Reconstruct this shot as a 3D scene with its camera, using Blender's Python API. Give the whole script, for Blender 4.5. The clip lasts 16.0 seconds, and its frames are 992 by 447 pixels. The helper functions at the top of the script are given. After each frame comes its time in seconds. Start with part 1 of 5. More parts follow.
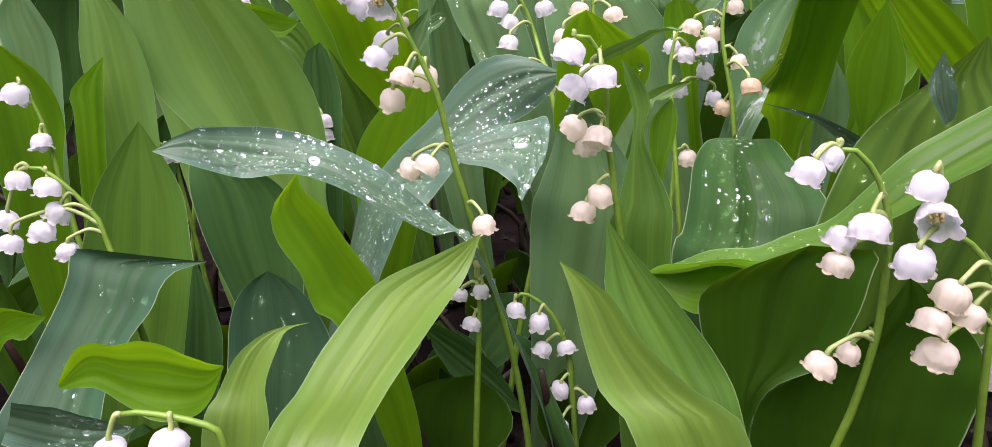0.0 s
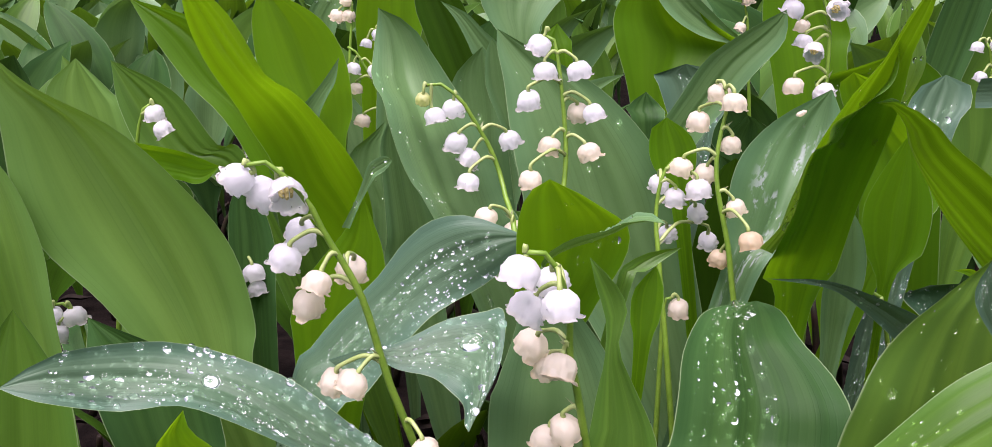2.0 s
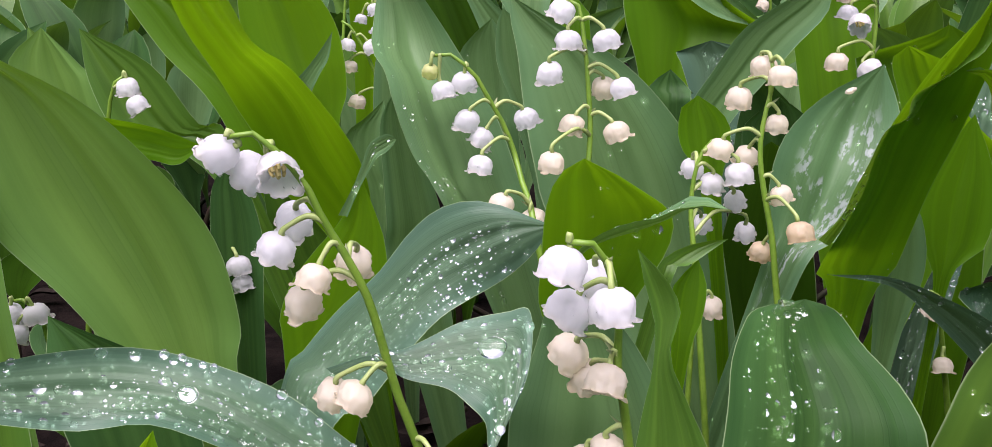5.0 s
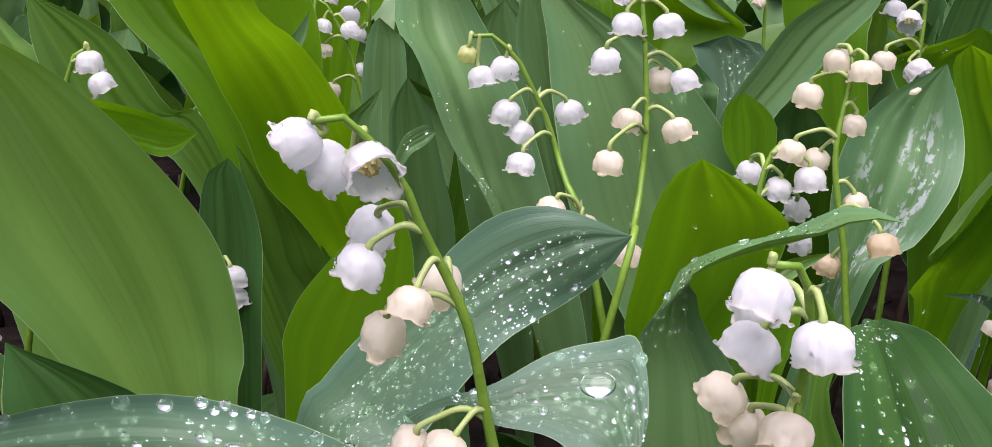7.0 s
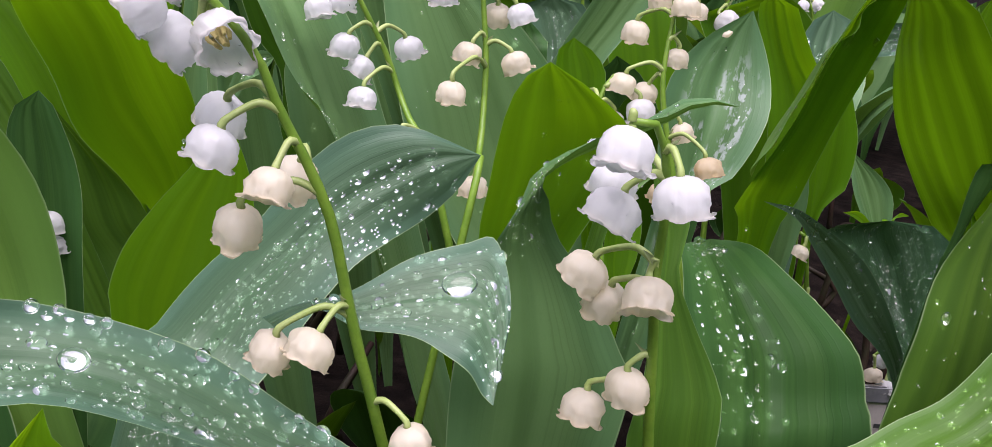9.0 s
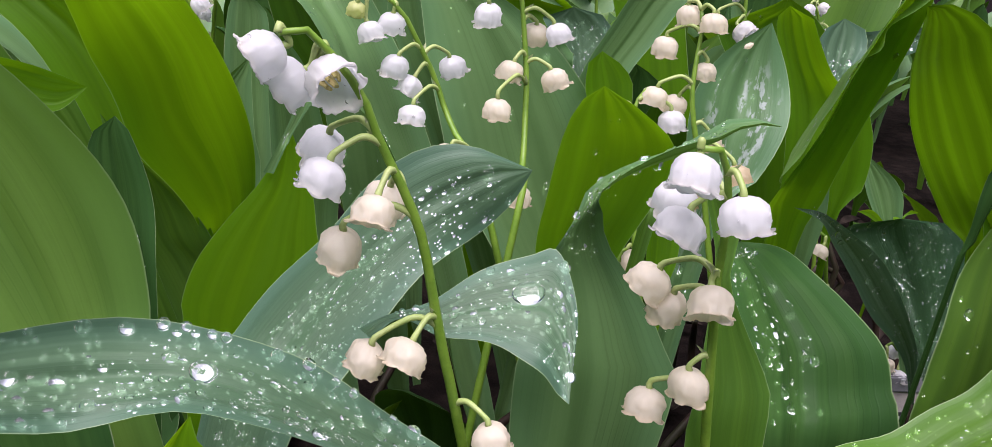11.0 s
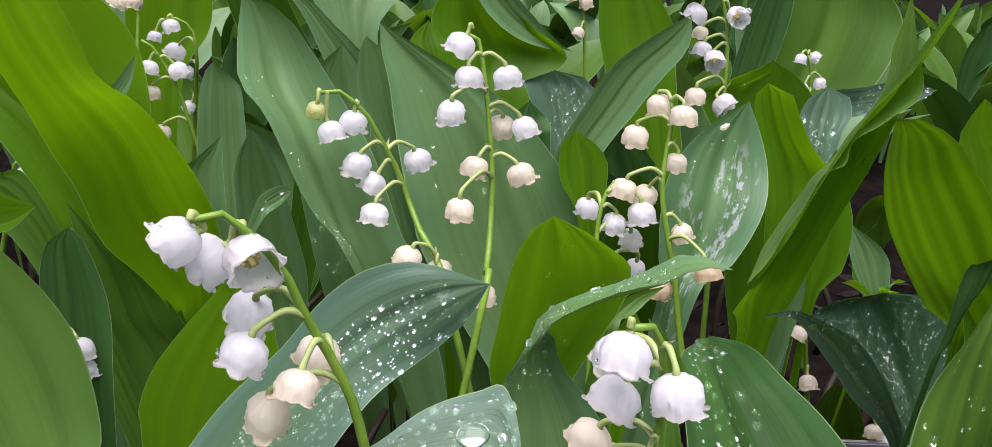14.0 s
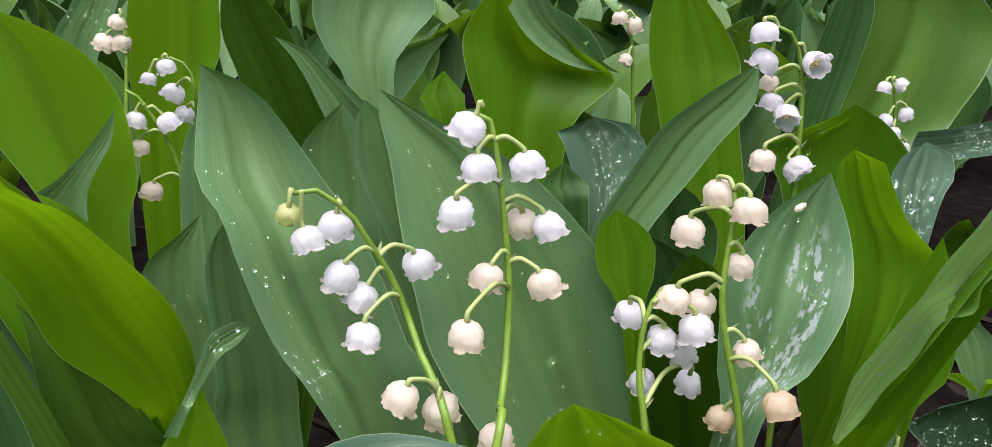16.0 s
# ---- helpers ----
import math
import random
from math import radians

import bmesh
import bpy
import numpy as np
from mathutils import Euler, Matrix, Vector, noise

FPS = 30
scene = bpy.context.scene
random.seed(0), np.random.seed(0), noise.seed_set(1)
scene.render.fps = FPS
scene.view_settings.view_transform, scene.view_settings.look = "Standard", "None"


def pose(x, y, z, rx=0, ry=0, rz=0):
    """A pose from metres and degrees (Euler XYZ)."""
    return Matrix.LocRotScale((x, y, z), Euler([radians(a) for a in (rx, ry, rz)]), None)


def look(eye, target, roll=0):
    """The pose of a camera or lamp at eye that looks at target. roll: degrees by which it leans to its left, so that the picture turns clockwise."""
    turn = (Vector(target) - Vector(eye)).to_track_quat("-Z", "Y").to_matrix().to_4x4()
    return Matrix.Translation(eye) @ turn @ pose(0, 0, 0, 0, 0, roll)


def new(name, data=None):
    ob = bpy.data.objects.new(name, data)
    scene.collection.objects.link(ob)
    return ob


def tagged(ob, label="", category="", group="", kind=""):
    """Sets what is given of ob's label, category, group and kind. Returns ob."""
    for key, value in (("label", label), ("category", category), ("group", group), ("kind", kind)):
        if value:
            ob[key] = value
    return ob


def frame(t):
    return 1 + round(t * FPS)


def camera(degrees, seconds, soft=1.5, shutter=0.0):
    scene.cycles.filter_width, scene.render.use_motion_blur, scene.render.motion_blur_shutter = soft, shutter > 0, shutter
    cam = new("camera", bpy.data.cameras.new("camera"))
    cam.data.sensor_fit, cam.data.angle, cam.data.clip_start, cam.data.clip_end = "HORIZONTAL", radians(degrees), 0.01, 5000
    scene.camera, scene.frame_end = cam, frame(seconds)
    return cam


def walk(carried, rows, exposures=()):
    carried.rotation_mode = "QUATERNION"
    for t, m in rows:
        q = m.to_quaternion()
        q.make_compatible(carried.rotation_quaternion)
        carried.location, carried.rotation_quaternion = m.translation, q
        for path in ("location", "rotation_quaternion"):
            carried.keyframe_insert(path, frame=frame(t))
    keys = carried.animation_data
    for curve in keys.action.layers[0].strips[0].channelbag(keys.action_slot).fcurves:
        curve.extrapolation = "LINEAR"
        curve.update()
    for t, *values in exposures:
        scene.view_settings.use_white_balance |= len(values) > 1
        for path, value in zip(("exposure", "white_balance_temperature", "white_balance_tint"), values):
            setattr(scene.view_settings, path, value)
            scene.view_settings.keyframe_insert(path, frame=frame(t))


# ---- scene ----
cam = camera(60.3, 16.0, soft=0.6)
METRES, EYE, TILT, LEAN, TURN = 0.3, 0.20, -22.0, 0.0, 0.0
ROWS = [
    (0.0, 0.0, 0.0, 0.0, 0.0, 0.0, -0.0),
    (0.5, -0.0009, 0.0531, 0.0495, -0.14, 0.46, 0.32),
    (1.0, 0.011, 0.1044, 0.1115, -0.19, 0.72, 0.56),
    (1.5, 0.0335, 0.1354, 0.1561, -0.21, 1.09, 0.56),
    (2.0, 0.0442, 0.1464, 0.1559, 0.03, 1.25, 0.46),
    (2.5, 0.04, 0.1446, 0.1314, -0.11, 1.07, -0.01),
    (3.0, 0.033, 0.1438, 0.1382, -0.06, 0.77, -0.24),
    (3.5, 0.0239, 0.1607, 0.1454, -0.2, 0.46, 0.49),
    (6.0, 0.0115, 0.2938, 0.1608, -1.87, 1.02, -0.22),
    (6.5, -0.0323, 0.3173, 0.1729, -3.37, 0.6, -0.25),
    (7.0, -0.0955, 0.3502, 0.1609, -7.63, 0.76, -0.33),
    (7.5, -0.1249, 0.3662, 0.1441, -12.39, 0.87, 0.48),
    (8.0, -0.1284, 0.3688, 0.1289, -15.62, 0.95, 1.02),
    (8.5, -0.1182, 0.3667, 0.1119, -18.14, 1.2, 1.56),
    (9.0, -0.1144, 0.3612, 0.1005, -19.58, 1.27, 2.09),
    (9.5, -0.1379, 0.3461, 0.1037, -19.76, 1.4, 2.49),
    (12.0, -0.1711, 0.3276, 0.1252, -20.15, 0.63, 3.35),
    (12.5, -0.1552, 0.3172, 0.139, -20.05, 0.78, 3.28),
    (13.0, -0.1429, 0.307, 0.1538, -19.89, 0.95, 3.25),
    (13.5, -0.1363, 0.3143, 0.1725, -19.53, 0.93, 3.19),
    (14.0, -0.1221, 0.3296, 0.1951, -19.12, 0.8, 3.2),
    (14.5, -0.1184, 0.3476, 0.2213, -18.6, 0.65, 3.2),
    (15.0, -0.1139, 0.3783, 0.2543, -17.43, 0.31, 3.18),
    (15.5, -0.0821, 0.4153, 0.2759, -16.32, 0.07, 3.23),
    (16.0, -0.047, 0.4505, 0.2912, -15.4, -0.21, 3.24),
]
walk(cam, [(t, pose(0, 0, EYE, TILT, LEAN, TURN) @ pose(METRES * x, METRES * y, METRES * z, 90 + pitch, roll, yaw)) for t, x, y, z, yaw, pitch, roll in ROWS],
     [(0.0, 1.06, 6350, 24), (3.5, 0.88, 6350, 21), (6.5, 0.80, 6300, 17), (9.0, 0.68, 6300, 16), (12.5, 0.74, 6300, 15), (16.0, 0.80, 6250, 14)])

# ---- light: an overcast sky, with a broad soft sun high behind the camera ----
world = bpy.data.worlds.new("overcast_sky")
scene.world = world
world.use_nodes = True
wn, wl = world.node_tree.nodes, world.node_tree.links
sky = wn.new("ShaderNodeTexSky")
sky.sky_type, sky.sun_disc = "NISHITA", False
sky.sun_elevation, sky.sun_rotation = radians(75), radians(210)
sky.air_density, sky.dust_density, sky.ozone_density = 1.0, 4.0, 1.0
wl.new(sky.outputs[0], wn["Background"].inputs[0])
wn["Background"].inputs[1].default_value = 0.045
sun = new("sun", bpy.data.lights.new("sun", "SUN"))
sun.data.energy, sun.data.angle, sun.data.color = 4.7, radians(66), (1.0, 0.90, 0.95)
sun.matrix_world = look((-0.25, -0.36, 1.9), (0, 0.2, 0))


# ---- materials ----
def material(name):
    m = bpy.data.materials.new(name)
    m.use_nodes = True
    n = m.node_tree.nodes
    n.clear()
    return m, n, m.node_tree.links


def node(n, kind, **sets):
    nd = n.new(kind)
    for k, v in sets.items():
        nd.inputs[k].default_value = v
    return nd


def calc(n, l, op, a, b=0.0, c=None):
    nd = n.new("ShaderNodeMath")
    nd.operation = op
    for i, v in enumerate((a, b, c)):
        if v is None:
            continue
        if isinstance(v, (int, float)):
            nd.inputs[i].default_value = v
        else:
            l.new(v, nd.inputs[i])
    return nd.outputs[0]


def blend(n, l, fac, a, b, kind="MIX"):
    nd = n.new("ShaderNodeMix")
    nd.data_type, nd.blend_type = "RGBA", kind
    for i, v in ((0, fac), (6, a), (7, b)):
        if isinstance(v, (int, float)):
            nd.inputs[i].default_value = v
        elif isinstance(v, tuple):
            nd.inputs[i].default_value = (*v, 1)
        else:
            l.new(v, nd.inputs[i])
    return nd.outputs[2]


def noise_of(n, l, vec, scale, detail=3.0, rough=0.55):
    nd = node(n, "ShaderNodeTexNoise", Scale=scale, Detail=detail, Roughness=rough)
    if vec is not None:
        l.new(vec, nd.inputs["Vector"])
    return nd.outputs[0]


def stretch(n, l, vec, sx, sy, sz=1.0):
    nd = n.new("ShaderNodeMapping")
    nd.inputs["Scale"].default_value = (sx, sy, sz)
    l.new(vec, nd.inputs[0])
    return nd.outputs[0]


def step(n, l, value, lo, hi):
    nd = n.new("ShaderNodeMapRange")
    nd.interpolation_type = "SMOOTHSTEP"
    l.new(value, nd.inputs[0])
    nd.inputs[1].default_value, nd.inputs[2].default_value = lo, hi
    return nd.outputs[0]


def leaf_material(name, face, dark, through_colour, thin, gloss=0.42, bands=0.5, residue=False, shine=0.5, grain=0.5, stripes=0):
    """Parallel-veined leaf blade: waxy face colour with darker bands, light passing through the thin blade."""
    face, dark, through_colour = [(1.06 * c[0], c[1], 1.08 * c[2]) for c in (face, dark, through_colour)]
    m, n, l = material(name)
    uv = n.new("ShaderNodeTexCoord").outputs["UV"]
    info = n.new("ShaderNodeObjectInfo").outputs["Random"]
    shift = n.new("ShaderNodeCombineXYZ")
    l.new(calc(n, l, "MULTIPLY", info, 37.0), shift.inputs[2])
    add = n.new("ShaderNodeVectorMath")
    l.new(uv, add.inputs[0]), l.new(shift.outputs[0], add.inputs[1])
    here = add.outputs[0]
    sep = n.new("ShaderNodeSeparateXYZ")
    l.new(uv, sep.inputs[0])
    u = sep.outputs[0]
    broad = noise_of(n, l, stretch(n, l, here, 7, 0.6), 1.0, 2.0)
    fine = noise_of(n, l, stretch(n, l, here, 34, 0.8), 1.0, 2.0)
    cloud = noise_of(n, l, stretch(n, l, here, 1.6, 2.6), 1.0, 4.0)
    bloom = noise_of(n, l, stretch(n, l, here, 3.1, 1.3), 1.0, 3.0)
    speck = noise_of(n, l, stretch(n, l, here, 60, 150), 1.0, 2.0)
    vein = step(n, l, noise_of(n, l, stretch(n, l, here, 70, 0.4), 1.0, 1.0), 0.5, 0.7)
    if stripes:
        swing = calc(n, l, "ADD", calc(n, l, "MULTIPLY", u, 6.283 * stripes), calc(n, l, "MULTIPLY", broad, 3.5))
        broad = calc(n, l, "ADD", calc(n, l, "MULTIPLY", calc(n, l, "SINE", swing), 0.16), calc(n, l, "ADD", calc(n, l, "MULTIPLY", cloud, 0.25), 0.375))
    band = calc(n, l, "MULTIPLY", step(n, l, broad, 0.34, 0.66), bands)
    col = blend(n, l, band, face, dark)
    col = blend(n, l, calc(n, l, "MULTIPLY", step(n, l, fine, 0.40, 0.62), 0.40 * grain), col, dark)
    col = blend(n, l, calc(n, l, "MULTIPLY", step(n, l, cloud, 0.42, 0.72), 0.35), col, tuple(1.4 * c for c in face))
    col = blend(n, l, calc(n, l, "MULTIPLY", step(n, l, bloom, 0.45, 0.72), 0.35), col, tuple(0.62 * c for c in dark))
    col = blend(n, l, calc(n, l, "MULTIPLY", step(n, l, speck, 0.55, 0.75), 0.10), col, tuple(0.6 * c for c in dark))
    col = blend(n, l, calc(n, l, "MULTIPLY", vein, 0.25 * grain), col, tuple(1.3 * c for c in face))
    # the parallel veins, thin and evenly spaced, each a little darker than the blade
    ridge = calc(n, l, "SINE", calc(n, l, "ADD", calc(n, l, "MULTIPLY", u, 6.283 * 24), calc(n, l, "MULTIPLY", broad, 14.0)))
    line = calc(n, l, "MULTIPLY", step(n, l, ridge, 0.62, 1.0), step(n, l, bloom, 0.42, 0.66))
    col = blend(n, l, calc(n, l, "MULTIPLY", line, 0.26), col, tuple(0.62 * c for c in dark))
    off = calc(n, l, "ABSOLUTE", calc(n, l, "SUBTRACT", u, 0.5))
    # the colour turns bluer towards the margins
    margin_tint = calc(n, l, "MULTIPLY", step(n, l, calc(n, l, "ADD", off, calc(n, l, "MULTIPLY", cloud, 0.3)), 0.36, 0.62), 0.5)
    col = blend(n, l, margin_tint, col, (0.92 * face[0], 1.06 * face[1], 1.35 * face[2]))
    edge = step(n, l, off, 0.490, 0.499)
    col = blend(n, l, calc(n, l, "MULTIPLY", edge, 0.62), col, (0.36, 0.48, 0.25))
    tcol = blend(n, l, band, through_colour, tuple(0.62 * c for c in through_colour))
    tcol = blend(n, l, calc(n, l, "MULTIPLY", step(n, l, fine, 0.38, 0.62), 0.18), tcol, tuple(0.72 * c for c in through_colour))
    tcol = blend(n, l, calc(n, l, "MULTIPLY", step(n, l, bloom, 0.40, 0.70), 0.35), tcol, tuple(0.55 * c for c in through_colour))
    rough = calc(n, l, "ADD", calc(n, l, "MULTIPLY", cloud, 0.14), gloss - 0.07)
    p = n.new("ShaderNodeBsdfPrincipled")
    if residue:
        slant = n.new("ShaderNodeMapping")
        slant.inputs["Rotation"].default_value = (0, 0, 0.5)
        slant.inputs["Scale"].default_value = (15, 44, 1)
        l.new(here, slant.inputs[0])
        at = calc(n, l, "MULTIPLY", step(n, l, noise_of(n, l, stretch(n, l, here, 4.5, 9), 1.0, 3.0, 0.6), 0.47, 0.55), step(n, l, noise_of(n, l, slant.outputs[0], 1.0, 3.0, 0.65), 0.50, 0.58))
        v = sep.outputs[1]
        box = calc(n, l, "MULTIPLY", calc(n, l, "MULTIPLY", step(n, l, u, 0.14, 0.32), step(n, l, calc(n, l, "SUBTRACT", 1.0, u), 0.04, 0.14)),
                   calc(n, l, "MULTIPLY", step(n, l, v, 0.56, 0.66), step(n, l, calc(n, l, "SUBTRACT", 1.0, v), 0.05, 0.13)))
        mark = calc(n, l, "MULTIPLY", at, box)
        col = blend(n, l, calc(n, l, "MULTIPLY", mark, 0.48), col, (0.56, 0.60, 0.64))
    l.new(col, p.inputs["Base Color"])
    l.new(rough, p.inputs["Roughness"])
    p.inputs["IOR"].default_value = 1.45
    p.inputs["Specular IOR Level"].default_value = 0.9 * shine
    relief = calc(n, l, "ADD", calc(n, l, "MULTIPLY", line, -0.5), calc(n, l, "ADD", calc(n, l, "MULTIPLY", broad, 2.2), calc(n, l, "MULTIPLY", fine, 0.5 * grain)))
    bump = node(n, "ShaderNodeBump", Strength=0.16, Distance=0.0006)
    l.new(relief, bump.inputs["Height"])
    l.new(bump.outputs[0], p.inputs["Normal"])
    tr = n.new("ShaderNodeBsdfTranslucent")
    l.new(tcol, tr.inputs[0])
    mix = node(n, "ShaderNodeMixShader", Fac=thin)
    l.new(p.outputs[0], mix.inputs[1]), l.new(tr.outputs[0], mix.inputs[2])
    out = n.new("ShaderNodeOutputMaterial")
    l.new(mix.outputs[0], out.inputs[0])
    return m


# One species: lit, mid and dim tones put each leaf's lighting into colour.
LEAF = {
    "lit_green": leaf_material("leaf_lit_green", (0.078, 0.195, 0.003), (0.042, 0.125, 0.002), (0.27, 0.58, 0.002), 0.42, 0.46, 0.5, shine=0.32, grain=0.5),
    "mid_green": leaf_material("leaf_mid_green", (0.074, 0.168, 0.018), (0.040, 0.108, 0.011), (0.18, 0.40, 0.009), 0.24, 0.44, 0.7, shine=0.40, grain=0.6),
    "waxy": leaf_material("leaf_waxy", (0.112, 0.222, 0.074), (0.068, 0.155, 0.042), (0.13, 0.30, 0.025), 0.18, 0.40, 0.6, shine=0.42, grain=0.35),
    "dim_green": leaf_material("leaf_dim_green", (0.036, 0.094, 0.020), (0.018, 0.056, 0.012), (0.07, 0.19, 0.010), 0.13, 0.46, 0.85, shine=0.14),
    # deep: shade under the canopy is put into this green
    "deep": leaf_material("leaf_deep_shade", (0.028, 0.080, 0.004), (0.017, 0.052, 0.003), (0.10, 0.24, 0.003), 0.28, 0.46, 0.6, shine=0.20, grain=0.5),
    "grass": leaf_material("leaf_grass", (0.052, 0.140, 0.003), (0.030, 0.092, 0.002), (0.19, 0.44, 0.002), 0.36, 0.46, 0.55, shine=0.30, grain=0.5),
    "banded": leaf_material("leaf_banded", (0.088, 0.178, 0.020), (0.028, 0.076, 0.011), (0.20, 0.40, 0.012), 0.32, 0.42, 0.62, shine=0.36, grain=0.3, stripes=8),
    "barred": leaf_material("leaf_barred", (0.050, 0.132, 0.003), (0.014, 0.048, 0.002), (0.17, 0.40, 0.002), 0.34, 0.46, 0.8, shine=0.26, grain=0.4, stripes=6),
    "slate": leaf_material("leaf_slate", (0.032, 0.078, 0.032), (0.021, 0.056, 0.022), (0.06, 0.16, 0.03), 0.12, 0.46, 0.5, shine=0.13, grain=0.3),
    "bedewed": leaf_material("leaf_bedewed", (0.066, 0.130, 0.066), (0.045, 0.098, 0.046), (0.08, 0.20, 0.035), 0.13, 0.40, 0.35, shine=0.34, grain=0.3),
    # lime: a brighter copy of the lit green, holding light through the blade
    "lime": leaf_material("leaf_lit_lime", (0.105, 0.245, 0.005), (0.070, 0.180, 0.004), (0.38, 0.76, 0.004), 0.48, 0.46, 0.4, shine=0.32, grain=0.45),
    # broad: the mid green brightened, with light and sheen in the base colour
    "broad": leaf_material("leaf_broad_lit", (0.138, 0.275, 0.050), (0.090, 0.205, 0.032), (0.24, 0.48, 0.015), 0.30, 0.42, 0.65, shine=0.50),
    "pale": leaf_material("leaf_pale", (0.135, 0.245, 0.034), (0.090, 0.185, 0.022), (0.30, 0.52, 0.02), 0.35, 0.42, 0.5, shine=0.42, grain=0.4),
    "marked": leaf_material("leaf_marked", (0.094, 0.198, 0.072), (0.060, 0.148, 0.046), (0.12, 0.28, 0.03), 0.22, 0.40, 0.5, residue=True, shine=0.42, grain=0.3),
}


def petal_material(name, base, low, glow):
    """Waxy petals: a little light passes into the wall, faint streaks along the bell."""
    m, n, l = material(name)
    co = n.new("ShaderNodeTexCoord").outputs["Object"]
    info = n.new("ShaderNodeObjectInfo").outputs["Random"]
    big = noise_of(n, l, co, 1.6, 3.0)
    wilt = noise_of(n, l, co, 3.0, 2.0)
    streak = noise_of(n, l, stretch(n, l, co, 9, 9, 1.2), 1.0, 3.0)
    col = blend(n, l, calc(n, l, "MULTIPLY", step(n, l, big, 0.42, 0.7), 0.55), base, low)
    col = blend(n, l, calc(n, l, "MULTIPLY", info, 0.25), col, low)
    col = blend(n, l, calc(n, l, "MULTIPLY", step(n, l, streak, 0.5, 0.8), 0.15), col, tuple(0.8 * c for c in low))
    height = n.new("ShaderNodeSeparateXYZ")
    l.new(co, height.inputs[0])
    rim = step(n, l, calc(n, l, "ADD", calc(n, l, "MULTIPLY", height.outputs[2], -1.0), calc(n, l, "MULTIPLY", wilt, 0.5)), 1.35, 1.85)
    col = blend(n, l, calc(n, l, "MULTIPLY", rim, 0.5), col, tuple(c * k for c, k in zip(low, (0.86, 0.72, 0.55))))
    p = n.new("ShaderNodeBsdfPrincipled")
    l.new(col, p.inputs["Base Color"])
    p.inputs["Roughness"].default_value = 0.38
    bump = node(n, "ShaderNodeBump", Strength=0.16, Distance=0.0004)
    l.new(calc(n, l, "ADD", big, streak), bump.inputs["Height"])
    l.new(bump.outputs[0], p.inputs["Normal"])
    tr = node(n, "ShaderNodeBsdfTranslucent", Color=(*glow, 1))
    mix = node(n, "ShaderNodeMixShader", Fac=0.60)
    l.new(p.outputs[0], mix.inputs[1]), l.new(tr.outputs[0], mix.inputs[2])
    l.new(mix.outputs[0], n.new("ShaderNodeOutputMaterial").inputs[0])
    return m


PETAL = {
    "w": petal_material("petal_white", (0.85, 0.85, 0.88), (0.81, 0.81, 0.84), (0.89, 0.89, 0.90)),
    "c": petal_material("petal_cream", (0.87, 0.82, 0.71), (0.85, 0.76, 0.61), (0.91, 0.84, 0.71)),
    "t": petal_material("petal_fading", (0.82, 0.71, 0.53), (0.72, 0.57, 0.39), (0.80, 0.66, 0.46)),
    "b": petal_material("petal_bud", (0.70, 0.72, 0.38), (0.62, 0.66, 0.26), (0.65, 0.70, 0.30)),
}


def plain_material(name, a, b, scale, rough, relief=0.0003, through_part=0.0, shine=0.5):
    m, n, l = material(name)
    co = n.new("ShaderNodeTexCoord").outputs["Object"]
    f = noise_of(n, l, co, scale, 4.0)
    g = noise_of(n, l, co, scale * 7, 3.0)
    col = blend(n, l, step(n, l, f, 0.35, 0.68), a, b)
    col = blend(n, l, calc(n, l, "MULTIPLY", step(n, l, g, 0.5, 0.7), 0.3), col, tuple(0.6 * c for c in a))
    p = node(n, "ShaderNodeBsdfPrincipled", Roughness=rough)
    p.inputs["Specular IOR Level"].default_value = shine
    l.new(col, p.inputs["Base Color"])
    bump = node(n, "ShaderNodeBump", Strength=0.5, Distance=relief)
    l.new(calc(n, l, "ADD", f, calc(n, l, "MULTIPLY", g, 0.5)), bump.inputs["Height"])
    l.new(bump.outputs[0], p.inputs["Normal"])
    last = p.outputs[0]
    if through_part:
        tr = n.new("ShaderNodeBsdfTranslucent")
        l.new(col, tr.inputs[0])
        mix = node(n, "ShaderNodeMixShader", Fac=through_part)
        l.new(last, mix.inputs[1]), l.new(tr.outputs[0], mix.inputs[2])
        last = mix.outputs[0]
    l.new(last, n.new("ShaderNodeOutputMaterial").inputs[0])
    return m


STEM = plain_material("stem_green", (0.19, 0.33, 0.036), (0.14, 0.27, 0.026), 300, 0.42, 0.0001, 0.15)
PEDICEL = plain_material("pedicel_green", (0.42, 0.51, 0.19), (0.34, 0.45, 0.13), 400, 0.42, 0.0001, 0.2)
BRACT = plain_material("bract_pale", (0.42, 0.48, 0.26), (0.34, 0.40, 0.20), 500, 0.5, 0.0001, 0.4)
STAMEN = plain_material("stamen_yellow", (0.62, 0.52, 0.20), (0.55, 0.45, 0.16), 900, 0.6, 0.0001)
# soil, litter and stem bases: shade beneath the leaves is put into these colours
SOIL = plain_material("soil_shade_dark", (0.0045, 0.0033, 0.0030), (0.011, 0.008, 0.0068), 90, 0.9, 0.004, shine=0.04)
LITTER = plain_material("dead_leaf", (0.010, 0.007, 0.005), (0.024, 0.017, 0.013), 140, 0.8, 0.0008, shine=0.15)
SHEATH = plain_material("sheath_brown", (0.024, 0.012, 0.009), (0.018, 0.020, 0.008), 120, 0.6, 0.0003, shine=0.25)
CARD = plain_material("label_card", (0.62, 0.56, 0.54), (0.52, 0.47, 0.45), 120, 0.55, 0.0001)
CLIP = plain_material("label_clip", (0.26, 0.26, 0.28), (0.20, 0.20, 0.22), 150, 0.4, 0.0001)
INK = plain_material("label_ink", (0.04, 0.04, 0.045), (0.06, 0.06, 0.06), 200, 0.6, 0.00005)

